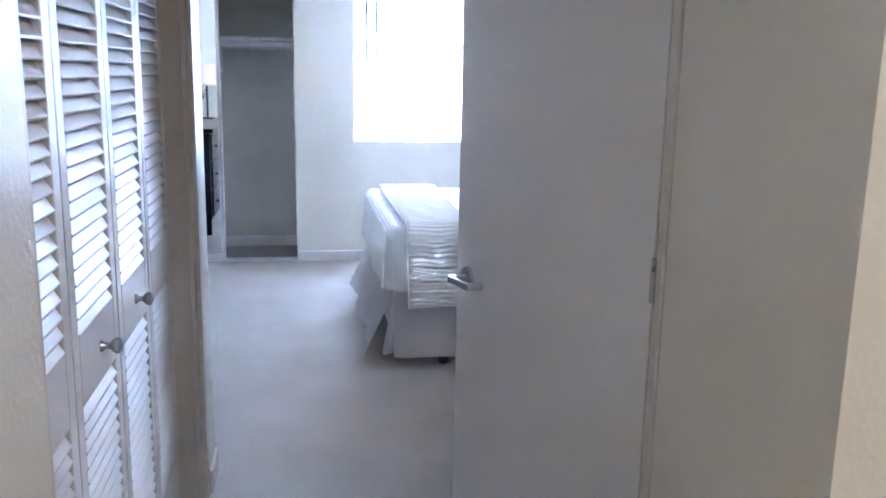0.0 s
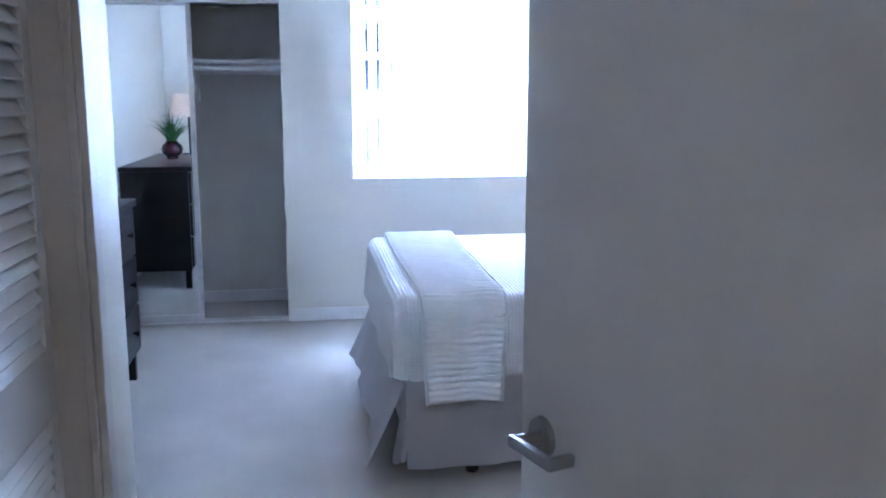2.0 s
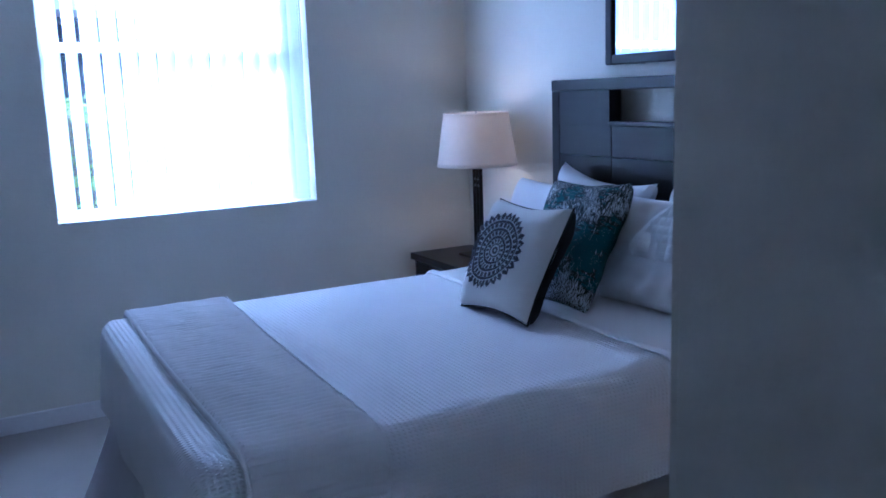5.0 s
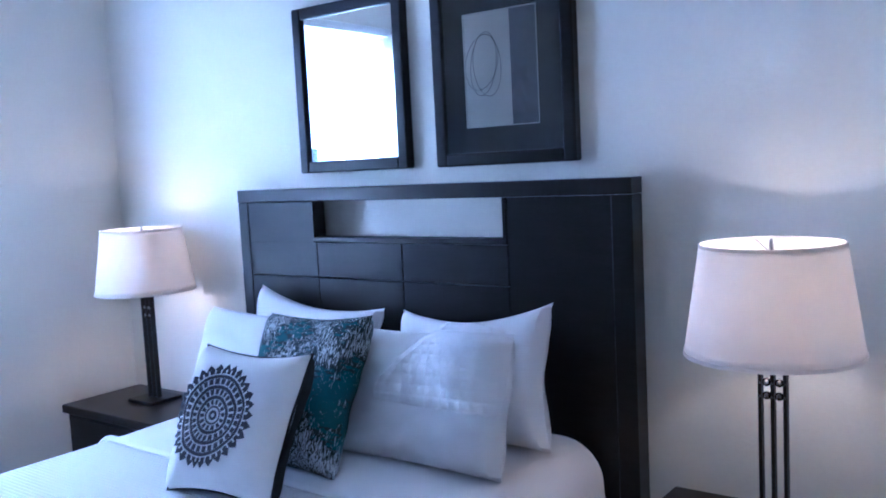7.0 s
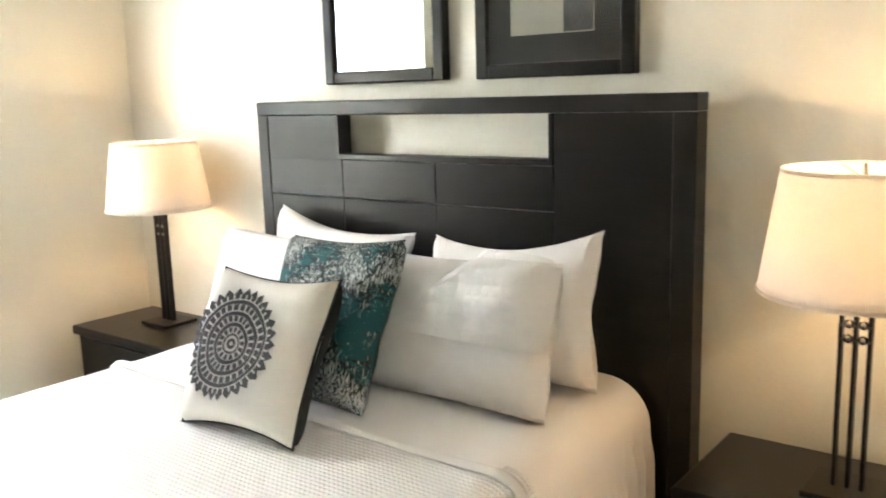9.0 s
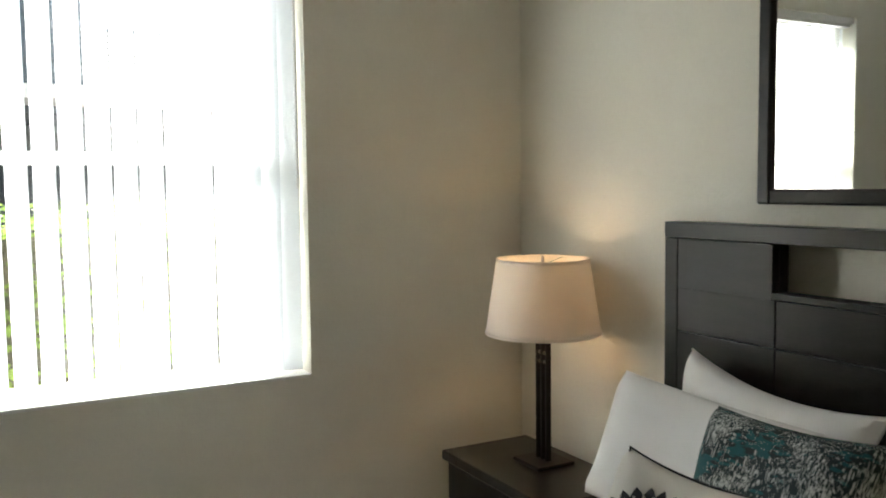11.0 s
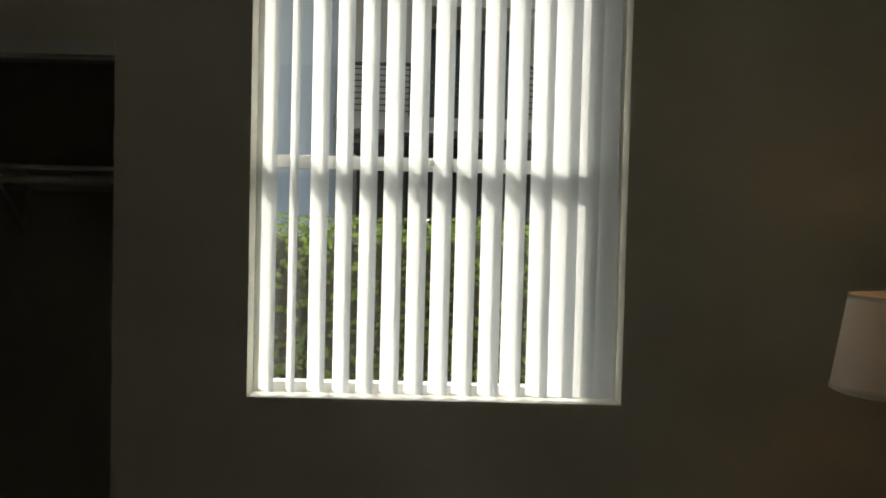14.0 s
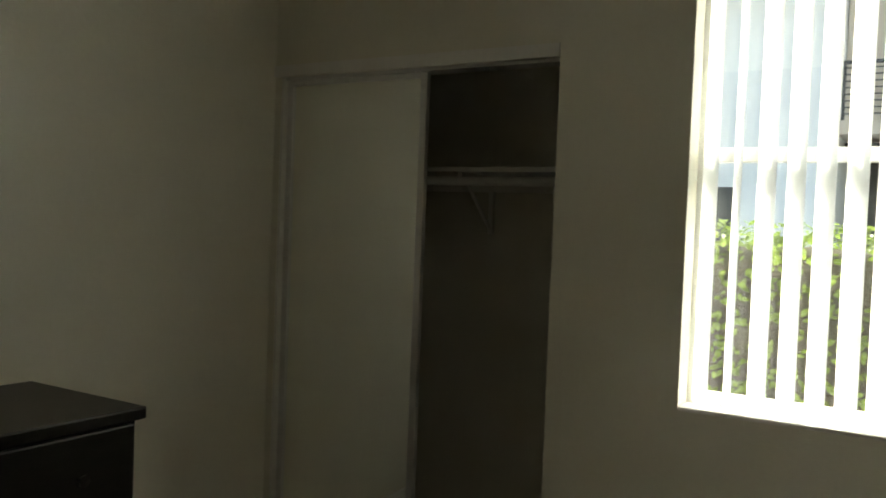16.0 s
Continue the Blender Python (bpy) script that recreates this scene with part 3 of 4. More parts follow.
for c in range(4):
    top = 1.4385 if c in (0, 3) else 1.2905
    y0, y1 = cols[c] + 0.0015, cols[c + 1] - 0.0015
    rows = ((0.95, ZG - 0.0015), (ZG + 0.0015, top), (0.40, 0.947)) if c else ((0.40, top),)
    if c == 3:
        rows = ((0.95, ZG - 0.0015), (ZG + 0.0015, 1.2905), (0.40, 0.947))
        part("board", boxes((HX, HX + 0.021, 4.3135, y1, 1.2905, top)), M_WOOD, head)
    for z0, z1 in rows:
        part("board", boxes((HX, HX + 0.021, y0, y1, z0, z1), r=0.0008), M_WOOD, head, smooth=True)

# runner over the foot of the bed
RX0, RX1 = 0.385, 0.755


def runner():
    bm = bmesh.new()
    zt, zb, r, y0, y1 = BZ + 0.028, 0.318, 0.085, BY0 - 0.022, BY1 + 0.022
    _, sec = cover_skin(0, 1, y0, y1, zt, zb, r, 1, 1, 0, 0)

    def fn(u, v):
        y, z = sec(v)
        length = v * 2.45
        rib = 0.0062 * abs(math.sin(length * math.pi / 0.026 + 1.5 * noise.noise(Vector((u * 3, length * 4, 7))))) ** 1.2 * (1 + 0.5 * noise.noise(Vector((u * 9, length * 25, 3))))
        edge = min(u, 1 - u) * (RX1 - RX0)
        lift = rib * min(1.0, edge / 0.012) - 0.010 * max(0.0, 1 - edge / 0.012) ** 2
        low = max(0.0, (zt - r - z) / (zt - r - zb))
        side = -1 if y < (y0 + y1) / 2 else 1
        x = RX0 + u * (0.32 + 0.05 * (y - y0) / (y1 - y0) - (0.03 * low if side < 0 else 0)) + 0.006 * math.sin(length * 3 + 1) + low * 0.016
        soft = 0.004 * noise.noise(Vector((x * 9, length * 6, 2)))
        if low > 0:
            return Vector((x, y + side * (lift + 0.01 * low + 0.008 * low * math.sin(u * 7)), z + 0.01 * low * math.sin(u * 3)))
        return Vector((x, y, z + lift + soft))

    grid(bm, fn, 18, 760)
    hems = []
    for u0, u1 in ((-0.012, 0.028), (0.972, 1.012)):
        hb = bmesh.new()

        def hem_fn(u, v):
            p = fn(min(1.0, max(0.0, u0 + u * (u1 - u0))), v)
            d = (p - Vector((p.x, (y0 + y1) / 2, 0.3))).normalized()
            return p + d * (0.0015 + 0.006 * math.sin(math.pi * u))

        grid(hb, hem_fn, 5, 200)
        hems.append(hb)
    return bm, hems


run = thing("bed_runner", "white quilted runner draped across the foot of the bed", "bed runner", (0.57, 3.89, BZ))
run_cloth, run_hems = runner()
part("quilt", run_cloth, M_RUN, run, smooth=True)
for hb in run_hems:
    part("binding", hb, M_SHEET, run, "smooth white edge binding", True)


# ---- pillows ----
def pillow_mesh(w, h, t, ear=0.07, seed=0, sag=0.0, n=34):
    """A stuffed pillow, w wide (x), h high (z), t thick (y), standing on its lower edge."""
    bm = bmesh.new()
    off = Vector((seed * 7.3, seed * 3.1, 0))
    sides = []
    for sgn in (1, -1):
        vs = {}
        for i in range(n + 1):
            for j in range(n + 1):
                u, v = 2 * i / n - 1, 2 * j / n - 1
                x = u * w / 2 * (1 - ear * (1 - v * v))
                z = v * h / 2 * (1 - ear * (1 - u * u))
                th = t / 2 * max(0.0, (1 - abs(u) ** 4.6) * (1 - abs(v) ** 4.6)) ** 0.43
                p = Vector((x * 5, z * 5, sgn * 2.0)) + off
                wr = 1 + 0.30 * noise.noise(p) + 0.13 * noise.noise(p * 3.1)
                rim = 0.008 * noise.noise(Vector((x * 9, z * 9, seed)))
                z2 = z - sag * (1 - u * u) * max(0, v) * h
                vs[i, j] = (x + rim, sgn * th * wr + 0.02 * noise.noise(Vector((x * 3, z * 3, seed + 5.0))), z2 + h / 2)
        sides.append(vs)
    made = {}
    for k, vs in enumerate(sides):
        for (i, j), co in vs.items():
            border = i in (0, n) or j in (0, n)
            if border and k == 1:
                made[k, i, j] = made[0, i, j]
            else:
                made[k, i, j] = bm.verts.new(co)
    for k in range(2):
        for i in range(n):
            for j in range(n):
                f = [made[k, i, j], made[k, i + 1, j], made[k, i + 1, j + 1], made[k, i, j + 1]]
                bm.faces.new(f if k else f[::-1])
    return bm


def front_of(w, h, t, seed, x, z):
    """The front skin of a pillow at a place on its face."""
    u, v, zc = min(1.0, abs(2 * x / w)), min(1.0, abs(2 * z / h - 1)), z - h / 2
    th = t / 2 * max(0.0, (1 - u ** 4.6) * (1 - v ** 4.6)) ** 0.43
    p = Vector((x * 5, zc * 5, -2.0)) + Vector((seed * 7.3, seed * 3.1, 0))
    wr = 1 + 0.30 * noise.noise(p) + 0.13 * noise.noise(p * 3.1)
    return -th * wr + 0.02 * noise.noise(Vector((x * 3, zc * 3, seed + 5.0)))


def lean(x, y, z, back, turn, roll=0):
    """Stands at (x, y, z) facing west, tipped back towards the headboard; turn about the vertical."""
    return pose(x, y, z, 0, 0, -90 + turn) @ pose(0, 0, 0, -back, roll, 0)


def pillow(label, w, h, t, m, material, **kw):
    bm = pillow_mesh(w, h, t, **kw)
    ob = solo("pillow", bm, material, label, "pillow", True, "pillows on the bed")
    ob.matrix_basis = m
    return ob


PZ = BZ + 0.022
pillow("plump white bed pillow leaning on the headboard", 0.645, 0.41, 0.14, lean(2.10, 4.240, PZ - 0.004, 17, -4.5, 4), M_SHEET, seed=1, ear=0.10, sag=0.06)
pillow("plump white bed pillow leaning on the headboard", 0.605, 0.412, 0.15, lean(2.085, 3.515, PZ - 0.006, 15, -5.5, -6), M_SHEET, seed=2, ear=0.10, sag=0.07)
pillow("white sham pillow with a ribbed face", 0.63, 0.36, 0.14, lean(1.950, 4.305, PZ, 23, 2.6, 3), M_SHEET, seed=3, ear=0.04)
SM = lean(1.868, 3.540, PZ - 0.006, 17, -3, -2.5)
sham = pillow("white pillow with a quilted flap over its top", 0.60, 0.38, 0.17, SM, M_SHEET, seed=4, ear=0.05)

# quilted flap folded over the pillow
flap = bmesh.new()
SW, SH, ST = 0.60, 0.38, 0.17


def flap_fn(u, v):
    # over the top edge near the corner, its inner side cut on a curve
    left = 0.10 - 0.21 * math.sin(math.pi / 2 * min(1.0, v * 1.2))
    x = left + (0.288 - left) * u
    top = SH + 0.016 - 0.9 * (x - 0.17) ** 2
    z = top + (SH * 0.45 - 0.012 * u - top) * v
    du, dv = (x * 34 + 0.6 * z) % 1.0, (z * 36) % 1.0
    puff = 0.0026 * (math.sin(math.pi * du) * math.sin(math.pi * dv)) ** 0.6
    edge = 0.014 * min(1.0, 6 * min(u, 1 - u) + 0.25) * min(1.0, 6 * (1 - v) + 0.3)
    return Vector((x, front_of(SW, SH, ST, 4, x, min(z, SH * 0.985)) - edge - puff - 0.008 * (1 - v) ** 6, z))


grid(flap, flap_fn, 110, 66)
bmesh.ops.transform(flap, matrix=SM, verts=flap.verts[:])
part("flap", flap, M_SHEET, sham, "white quilted flap folded over", True)

# teal throw pillow: distressed silver print
M_TEAL = mat("teal_cotton", (0.004, 0.085, 0.095), 0.75, vary=0.25, scale=8, fine=200, bump=0.2, depth=0.001)
tt = M_TEAL.node_tree
tb = tt.nodes["Principled BSDF"]
tc = tt.nodes.new("ShaderNodeTexCoord")


def tnode(kind, **kw):
    n = tt.nodes.new(kind)
    for k, v in kw.items():
        n.inputs[k].default_value = v
    return n


mpa = tnode("ShaderNodeMapping", Scale=(400, 400, 52))
mpb = tnode("ShaderNodeMapping", Scale=(24, 24, 120))
na, nb, nc = tnode("ShaderNodeTexNoise", Scale=1.0, Detail=4.0), tnode("ShaderNodeTexNoise", Scale=1.0, Detail=3.0), tnode("ShaderNodeTexNoise", Scale=7.0, Detail=3.0)
for a in (mpa, mpb):
    tt.links.new(tc.outputs["Object"], a.inputs[0])
tt.links.new(mpa.outputs[0], na.inputs["Vector"])
tt.links.new(mpb.outputs[0], nb.inputs["Vector"])
tt.links.new(tc.outputs["Object"], nc.inputs["Vector"])


def tmath(op, a, b):
    n = tt.nodes.new("ShaderNodeMath")
    n.operation = op
    for k, q in enumerate((a, b)):
        if isinstance(q, float):
            n.inputs[k].default_value = q
        else:
            tt.links.new(q, n.inputs[k])
    return n.outputs[0]


msk = tmath("GREATER_THAN", tmath("ADD", tmath("MULTIPLY", na.outputs[0], 1.6), tmath("MULTIPLY", nc.outputs[0], 1.25)), 1.58)
drk = tmath("GREATER_THAN", tmath("ADD", tmath("MULTIPLY", nb.outputs[0], 0.4), tmath("MULTIPLY", nc.outputs[0], 0.9)), 0.63)
old = tb.inputs["Base Color"].links[0].from_socket
m1, m2 = tt.nodes.new("ShaderNodeMix"), tt.nodes.new("ShaderNodeMix")
m1.data_type = m2.data_type = "RGBA"
m1.inputs[7].default_value, m2.inputs[7].default_value = (0.006, 0.022, 0.026, 1), (0.55, 0.58, 0.57, 1)
tt.links.new(drk, m1.inputs[0])
tt.links.new(old, m1.inputs[6])
tt.links.new(msk, m2.inputs[0])
tt.links.new(m1.outputs[2], m2.inputs[6])
tt.links.new(m2.outputs[2], tb.inputs["Base Color"])
pillow("teal throw pillow with a distressed silvery print", 0.42, 0.458, 0.13, lean(1.668, 3.855, PZ - 0.008, 27, -1.5, -3.0), M_TEAL, seed=6, ear=0.06)

# cream throw pillow with a mandala, black piping and back
M_THROW = mat("cream_canvas", (0.74, 0.72, 0.67), 0.9, vary=0.04, scale=10, fine=300, bump=0.3, depth=0.001)
MP = lean(1.437, 3.848, PZ - 0.012, 28, 3.0, -1.0)
throw = thing("throw_pillow", "cream square throw pillow with a black mandala and black piping", "pillow", (1.44, 3.848, PZ), "pillows on the bed")
TW, TH_, TT = 0.385, 0.405, 0.15
pb = pillow_mesh(TW, TH_, TT, ear=0.11, seed=8)
bmesh.ops.transform(pb, matrix=MP, verts=pb.verts[:])
part("cushion", pb, M_THROW, throw, smooth=True)


def face_y(x, z, out=0.002):
    u, v = 2 * x / TW, 2 * (z - TH_ / 2) / TH_
    off = Vector((8 * 7.3, 8 * 3.1, 0))
    th = TT / 2 * max(0.0, (1 - min(1, abs(u)) ** 4.6) * (1 - min(1, abs(v)) ** 4.6)) ** 0.43
    p = Vector((x * 5, (z - TH_ / 2) * 5, -2.0)) + off
    wr = 1 + 0.30 * noise.noise(p) + 0.13 * noise.noise(p * 3.1)
    return -th * wr + 0.02 * noise.noise(Vector((x * 3, (z - TH_ / 2) * 3, 13.0))) - out


man = bmesh.new()
MC = Vector((-0.028, 0.205))


def on_face(r, a):
    x, z = MC.x + r * math.cos(a), MC.y + r * math.sin(a)
    return man.verts.new((x, face_y(x, z), z))


def ring(r0, r1, n, fill=1.0, shape=0):
    steps = 4
    for i in range(n):
        a0 = 2 * math.pi * i / n
        da = 2 * math.pi / n * fill
        for s in range(steps):
            f0, f1 = s / steps, (s + 1) / steps
            if shape == 0:
                man.faces.new([on_face(r0, a0 + da * f0), on_face(r1, a0 + da * f0), on_face(r1, a0 + da * f1), on_face(r0, a0 + da * f1)])
            else:
                h0, h1 = 1 - abs(2 * f0 - 1), 1 - abs(2 * f1 - 1)
                man.faces.new([on_face(r0, a0 + da * f0), on_face(r0 + (r1 - r0) * (0.15 + 0.85 * h0), a0 + da * f0), on_face(r0 + (r1 - r0) * (0.15 + 0.85 * h1), a0 + da * f1), on_face(r0, a0 + da * f1)])


for r0, r1, n, fill, shape in ((0.006, 0.015, 16, 1, 0), (0.023, 0.029, 18, 1, 0), (0.032, 0.047, 14, 0.62, 0), (0.049, 0.060, 22, 1, 0), (0.063, 0.080, 24, 0.66, 0),
                               (0.081, 0.092, 30, 1, 0), (0.096, 0.114, 30, 0.70, 0), (0.115, 0.126, 36, 1, 0), (0.130, 0.144, 40, 0.72, 0), (0.143, 0.163, 30, 0.92, 1)):
    ring(r0 * 0.86, r1 * 0.86, n, fill, shape)
bmesh.ops.transform(man, matrix=MP, verts=man.verts[:])
part("mandala", man, M_BLIND, throw, "black embroidered mandala")
pipe = bmesh.new()
NP = 160


def rim_point(s):
    q = (s * 4) % 4
    k, f = int(q), q - int(q)
    u, v = ((2 * f - 1, -1), (1, 2 * f - 1), (1 - 2 * f, 1), (-1, 1 - 2 * f))[k]
    x = u * TW / 2 * (1 - 0.11 * (1 - v * v))
    z = v * TH_ / 2 * (1 - 0.11 * (1 - u * u))
    rim = 0.008 * noise.noise(Vector((x * 9, z * 9, 8)))
    return Vector((x + rim, 0.02 * noise.noise(Vector((x * 3, z * 3, 13.0))), z + TH_ / 2))


def pipe_fn(u, v):
    c = rim_point(v)
    d = (c - Vector((0, 0, TH_ / 2))).normalized()
    a = 2 * math.pi * u
    return c + d * 0.004 * math.cos(a) + Vector((0, 1, 0)) * 0.004 * math.sin(a)


grid(pipe, pipe_fn, 7, NP)
bmesh.ops.transform(pipe, matrix=MP, verts=pipe.verts[:])
part("piping", pipe, M_BLIND, throw, "black piping", True)
bkm = bmesh.new()


def back_fn(u, v):
    x, z = (u - 0.5) * TW, v * TH_
    uu, vv = 2 * u - 1, 2 * v - 1
    x *= 1 - 0.11 * (1 - vv * vv)
    z = TH_ / 2 + (z - TH_ / 2) * (1 - 0.11 * (1 - uu * uu))
    th = TT / 2 * max(0.0, (1 - abs(uu) ** 4.6) * (1 - abs(vv) ** 4.6)) ** 0.43
    q = Vector((x * 5, (z - TH_ / 2) * 5, 2.0)) + Vector((8 * 7.3, 8 * 3.1, 0))
    th *= 1 + 0.30 * noise.noise(q) + 0.13 * noise.noise(q * 3.1)
    return Vector((x, th + 0.004 + 0.02 * noise.noise(Vector((x * 3, (z - TH_ / 2) * 3, 13.0))), z))


grid(bkm, back_fn, 34, 34)
bmesh.ops.transform(bkm, matrix=MP, verts=bkm.verts[:])
part("back", bkm, M_BLIND, throw, "black fabric back", True)


# ---- night stands and lamps ----
NZ = 0.628


def nightstand(x0, x1, y0, y1, label):
    c = ((x0 + x1) / 2, (y0 + y1) / 2)
    ns = thing("nightstand", label, "nightstand", (*c, 0), "nightstands beside the bed")
    z = NZ
    part("top", boxes((x0, x1, y0, y1, z - 0.036, z), r=0.006), M_WOODH, ns, "espresso wood top with eased edge", True)
    part("body", boxes((x0 + 0.022, x1, y0 + 0.012, y0 + 0.034, 0.0, z - 0.037), (x0 + 0.022, x1, y1 - 0.034, y1 - 0.012, 0.0, z - 0.037), (x1 - 0.014, x1 - 0.002, y0 + 0.034, y1 - 0.034, 0.05, z - 0.037),
                       (x0 + 0.03, x1 - 0.014, y0 + 0.034, y1 - 0.034, 0.05, 0.075), (x0 + 0.03, x0 + 0.05, y0 + 0.034, y1 - 0.034, z - 0.06, z - 0.037), r=0.002), M_WOOD, ns, smooth=True)
    for z0, z1 in ((0.335, 0.582), (0.08, 0.328)):
        d = part("drawer", boxes((x0 + 0.010, x0 + 0.03, y0 + 0.037, y1 - 0.037, z0, z1), (x0 + 0.03, x1 - 0.03, y0 + 0.05, y1 - 0.05, z0 + 0.01, z1 - 0.04), r=0.003), M_WOOD, ns, smooth=True)
        hb = bmesh.new()
        zc = (z0 + z1) / 2 + 0.03
        cyl(hb, (x0 + 0.012, c[1] - 0.05, zc), (x0 - 0.012, c[1] - 0.05, zc), 0.004, n=10)
        cyl(hb, (x0 + 0.012, c[1] + 0.05, zc), (x0 - 0.012, c[1] + 0.05, zc), 0.004, n=10)
        cyl(hb, (x0 - 0.012, c[1] - 0.065, zc), (x0 - 0.012, c[1] + 0.065, zc), 0.005, n=10)
        part("drawer_handle", hb, M_IRON, d, smooth=True)
    return ns


nightstand(1.918, 2.30, 2.280, 2.962, "espresso wood nightstand with drawers, lamp on top")
nightstand(1.952, 2.33, 4.83, 5.495, "espresso wood nightstand in the corner beside the window")

BULB = emitter("lamp_bulb", (1.0, 0.62, 0.28), 1.6)


M_STEEL = mat("burnished_bead", (0.30, 0.29, 0.28), 0.25, 1.0, vary=0.15, bump=0.05)


def table_lamp(x, y, z, label, watts, s=1.0, stem=0.434):
    tl = thing("table_lamp", label, "table lamp", (x, y, z), "matching table lamps")
    part("base", boxes((x - 0.076 * s, x + 0.076 * s, y - 0.080 * s, y + 0.080 * s, z, z + 0.013 * s), r=0.003), M_IRON, tl, "dark square base plate", True)
    for k in (-1, 0, 1):
        part("bar", boxes((x - 0.010 * s, x + 0.010 * s, y + (0.0285 * k - 0.0042) * s, y + (0.0285 * k + 0.0042) * s, z + 0.012 * s, z + (stem + 0.006) * s), r=0.001), M_IRON, tl)
    for zc in (stem - 0.104, stem - 0.072):
        cl = bmesh.new()
        for k in (-0.5, 0.5):
            lathe(cl, (x, y + 0.0285 * k * s, z + zc * s), [(max(0.0003, 0.0101 * s * math.cos(b * math.pi / 12)), 0.0101 * s * math.sin(b * math.pi / 12)) for b in range(-6, 7)], 16)
        for k in (-1, 0, 1):
            cyl(cl, (x - 0.012 * s, y + 0.0285 * k * s, z + zc * s), (x - 0.010 * s, y + 0.0285 * k * s, z + zc * s), 0.0035 * s, n=8)
        part("collar", cl, M_STEEL, tl, "pair of burnished metal beads", True)
    zs = z + stem * s
    prof = [(0.200 * s, 0.0), (0.1965 * s, 0.02 * s), (0.163 * s, 0.240 * s), (0.160 * s, 0.253 * s)]
    sh = lathe(bmesh.new(), (x, y, zs), prof, 48)
    shade = part("shade", sh, M_SHADE, tl, "off-white linen drum shade, lit", True)
    shade.modifiers.new("thick", "SOLIDIFY").thickness = 0.0015
    for zz, rr in ((0.0, 0.200), (0.253, 0.160)):
        rg = lathe(bmesh.new(), (x, y, zs + zz * s), [(rr * s - 0.002, -0.004), (rr * s + 0.0016, -0.004), (rr * s + 0.0016, 0.004), (rr * s - 0.002, 0.004), (rr * s - 0.002, -0.004)], 48)
        part("shade_trim", rg, M_SHADE, shade, smooth=True)
    sp = bmesh.new()
    for k in range(3):
        an = 2 * math.pi * k / 3 + 0.5
        cyl(sp, (x, y, zs + 0.233 * s), (x + 0.160 * s * math.cos(an), y + 0.160 * s * math.sin(an), zs + 0.250 * s), 0.0016, n=6)
    part("spider", sp, M_CHROME, shade)
    fn = bmesh.new()
    cyl(fn, (x, y, zs - 0.004 * s), (x, y, zs + 0.248 * s), 0.004, n=8)
    cyl(fn, (x, y, zs + 0.240 * s), (x, y, zs + 0.266 * s), 0.007, 0.004, n=12)
    part("finial", fn, M_CHROME, tl, smooth=True)
    bl = lathe(bmesh.new(), (x + 0.0, y, zs + 0.09 * s), [(0.012, -0.06), (0.013, -0.03), (0.028, 0.0), (0.030, 0.02), (0.022, 0.04), (0.0001, 0.05)], 20)
    part("bulb", bl, BULB, tl, "glowing warm bulb", True)
    ld = bpy.data.lights.new("bulb_light", "POINT")
    ld.energy, ld.color, ld.shadow_soft_size = watts, (1.0, 0.66, 0.36), 0.018
    lo = new("bulb_light", ld)
    lo.matrix_basis = Matrix.Translation((x, y, zs + 0.165 * s))
    return tl


table_lamp(2.105, 2.640, NZ, "dark iron table lamp with off-white shade, lit, on nightstand", 0.27, stem=0.446)
table_lamp(2.19, 5.18, NZ, "dark iron table lamp with off-white shade, lit, in the corner", 0.24, stem=0.464)


# ---- framed mirror and picture ----
def hung_frame(name, y0, y1, z0, z1, label, category, w=0.042):
    f = thing(name, label, category, (E_ - 0.02, (y0 + y1) / 2, z0))
    x0, x1 = 2.388, E_ - 0.001
    fr = bmesh.new()
    for a, b, c, d in ((y0, y0 + w, z0, z1), (y1 - w, y1, z0, z1), (y0 + w, y1 - w, z0, z0 + w), (y0 + w, y1 - w, z1 - w, z1)):
        bx(fr, x0, x1, a, b, c, d, r=0.006)
    part("frame", fr, M_WOOD, f, "dark espresso wood frame", True)
    return f


fm1 = hung_frame("wall_mirror", 3.918, 4.434, 1.541, 2.145, "rectangular wall mirror in a dark wood frame", "mirror")
part("mirror", boxes((2.402, 2.407, 3.958, 4.394, 1.581, 2.105)), M_MIRROR, fm1, "mirror glass")
fm2 = hung_frame("framed_picture", 3.278, 3.796, 1.539, 2.145, "abstract picture in charcoal mat and dark wood frame", "picture")
part("mat_board", boxes((2.404, 2.409, 3.316, 3.404, 1.577, 2.107), (2.404, 2.409, 3.677, 3.758, 1.577, 2.107), (2.404, 2.409, 3.404, 3.677, 1.577, 1.66), (2.404, 2.409, 3.404, 3.677, 2.022, 2.107)), M_MATTE, fm2)
art = part("artwork", boxes((2.410, 2.414, 3.505, 3.682, 1.655, 2.027)), M_CREAM, fm2, "cream sheet with looping grey line")
M_ART2 = mat("art_grey_wash", (0.16, 0.17, 0.19), 0.85, vary=0.45, scale=5, fine=60, bump=0.05)
part("colour_field", boxes((2.410, 2.414, 3.399, 3.504, 1.655, 2.027)), M_ART2, art, "mottled grey and brown field")
lp = bmesh.new()
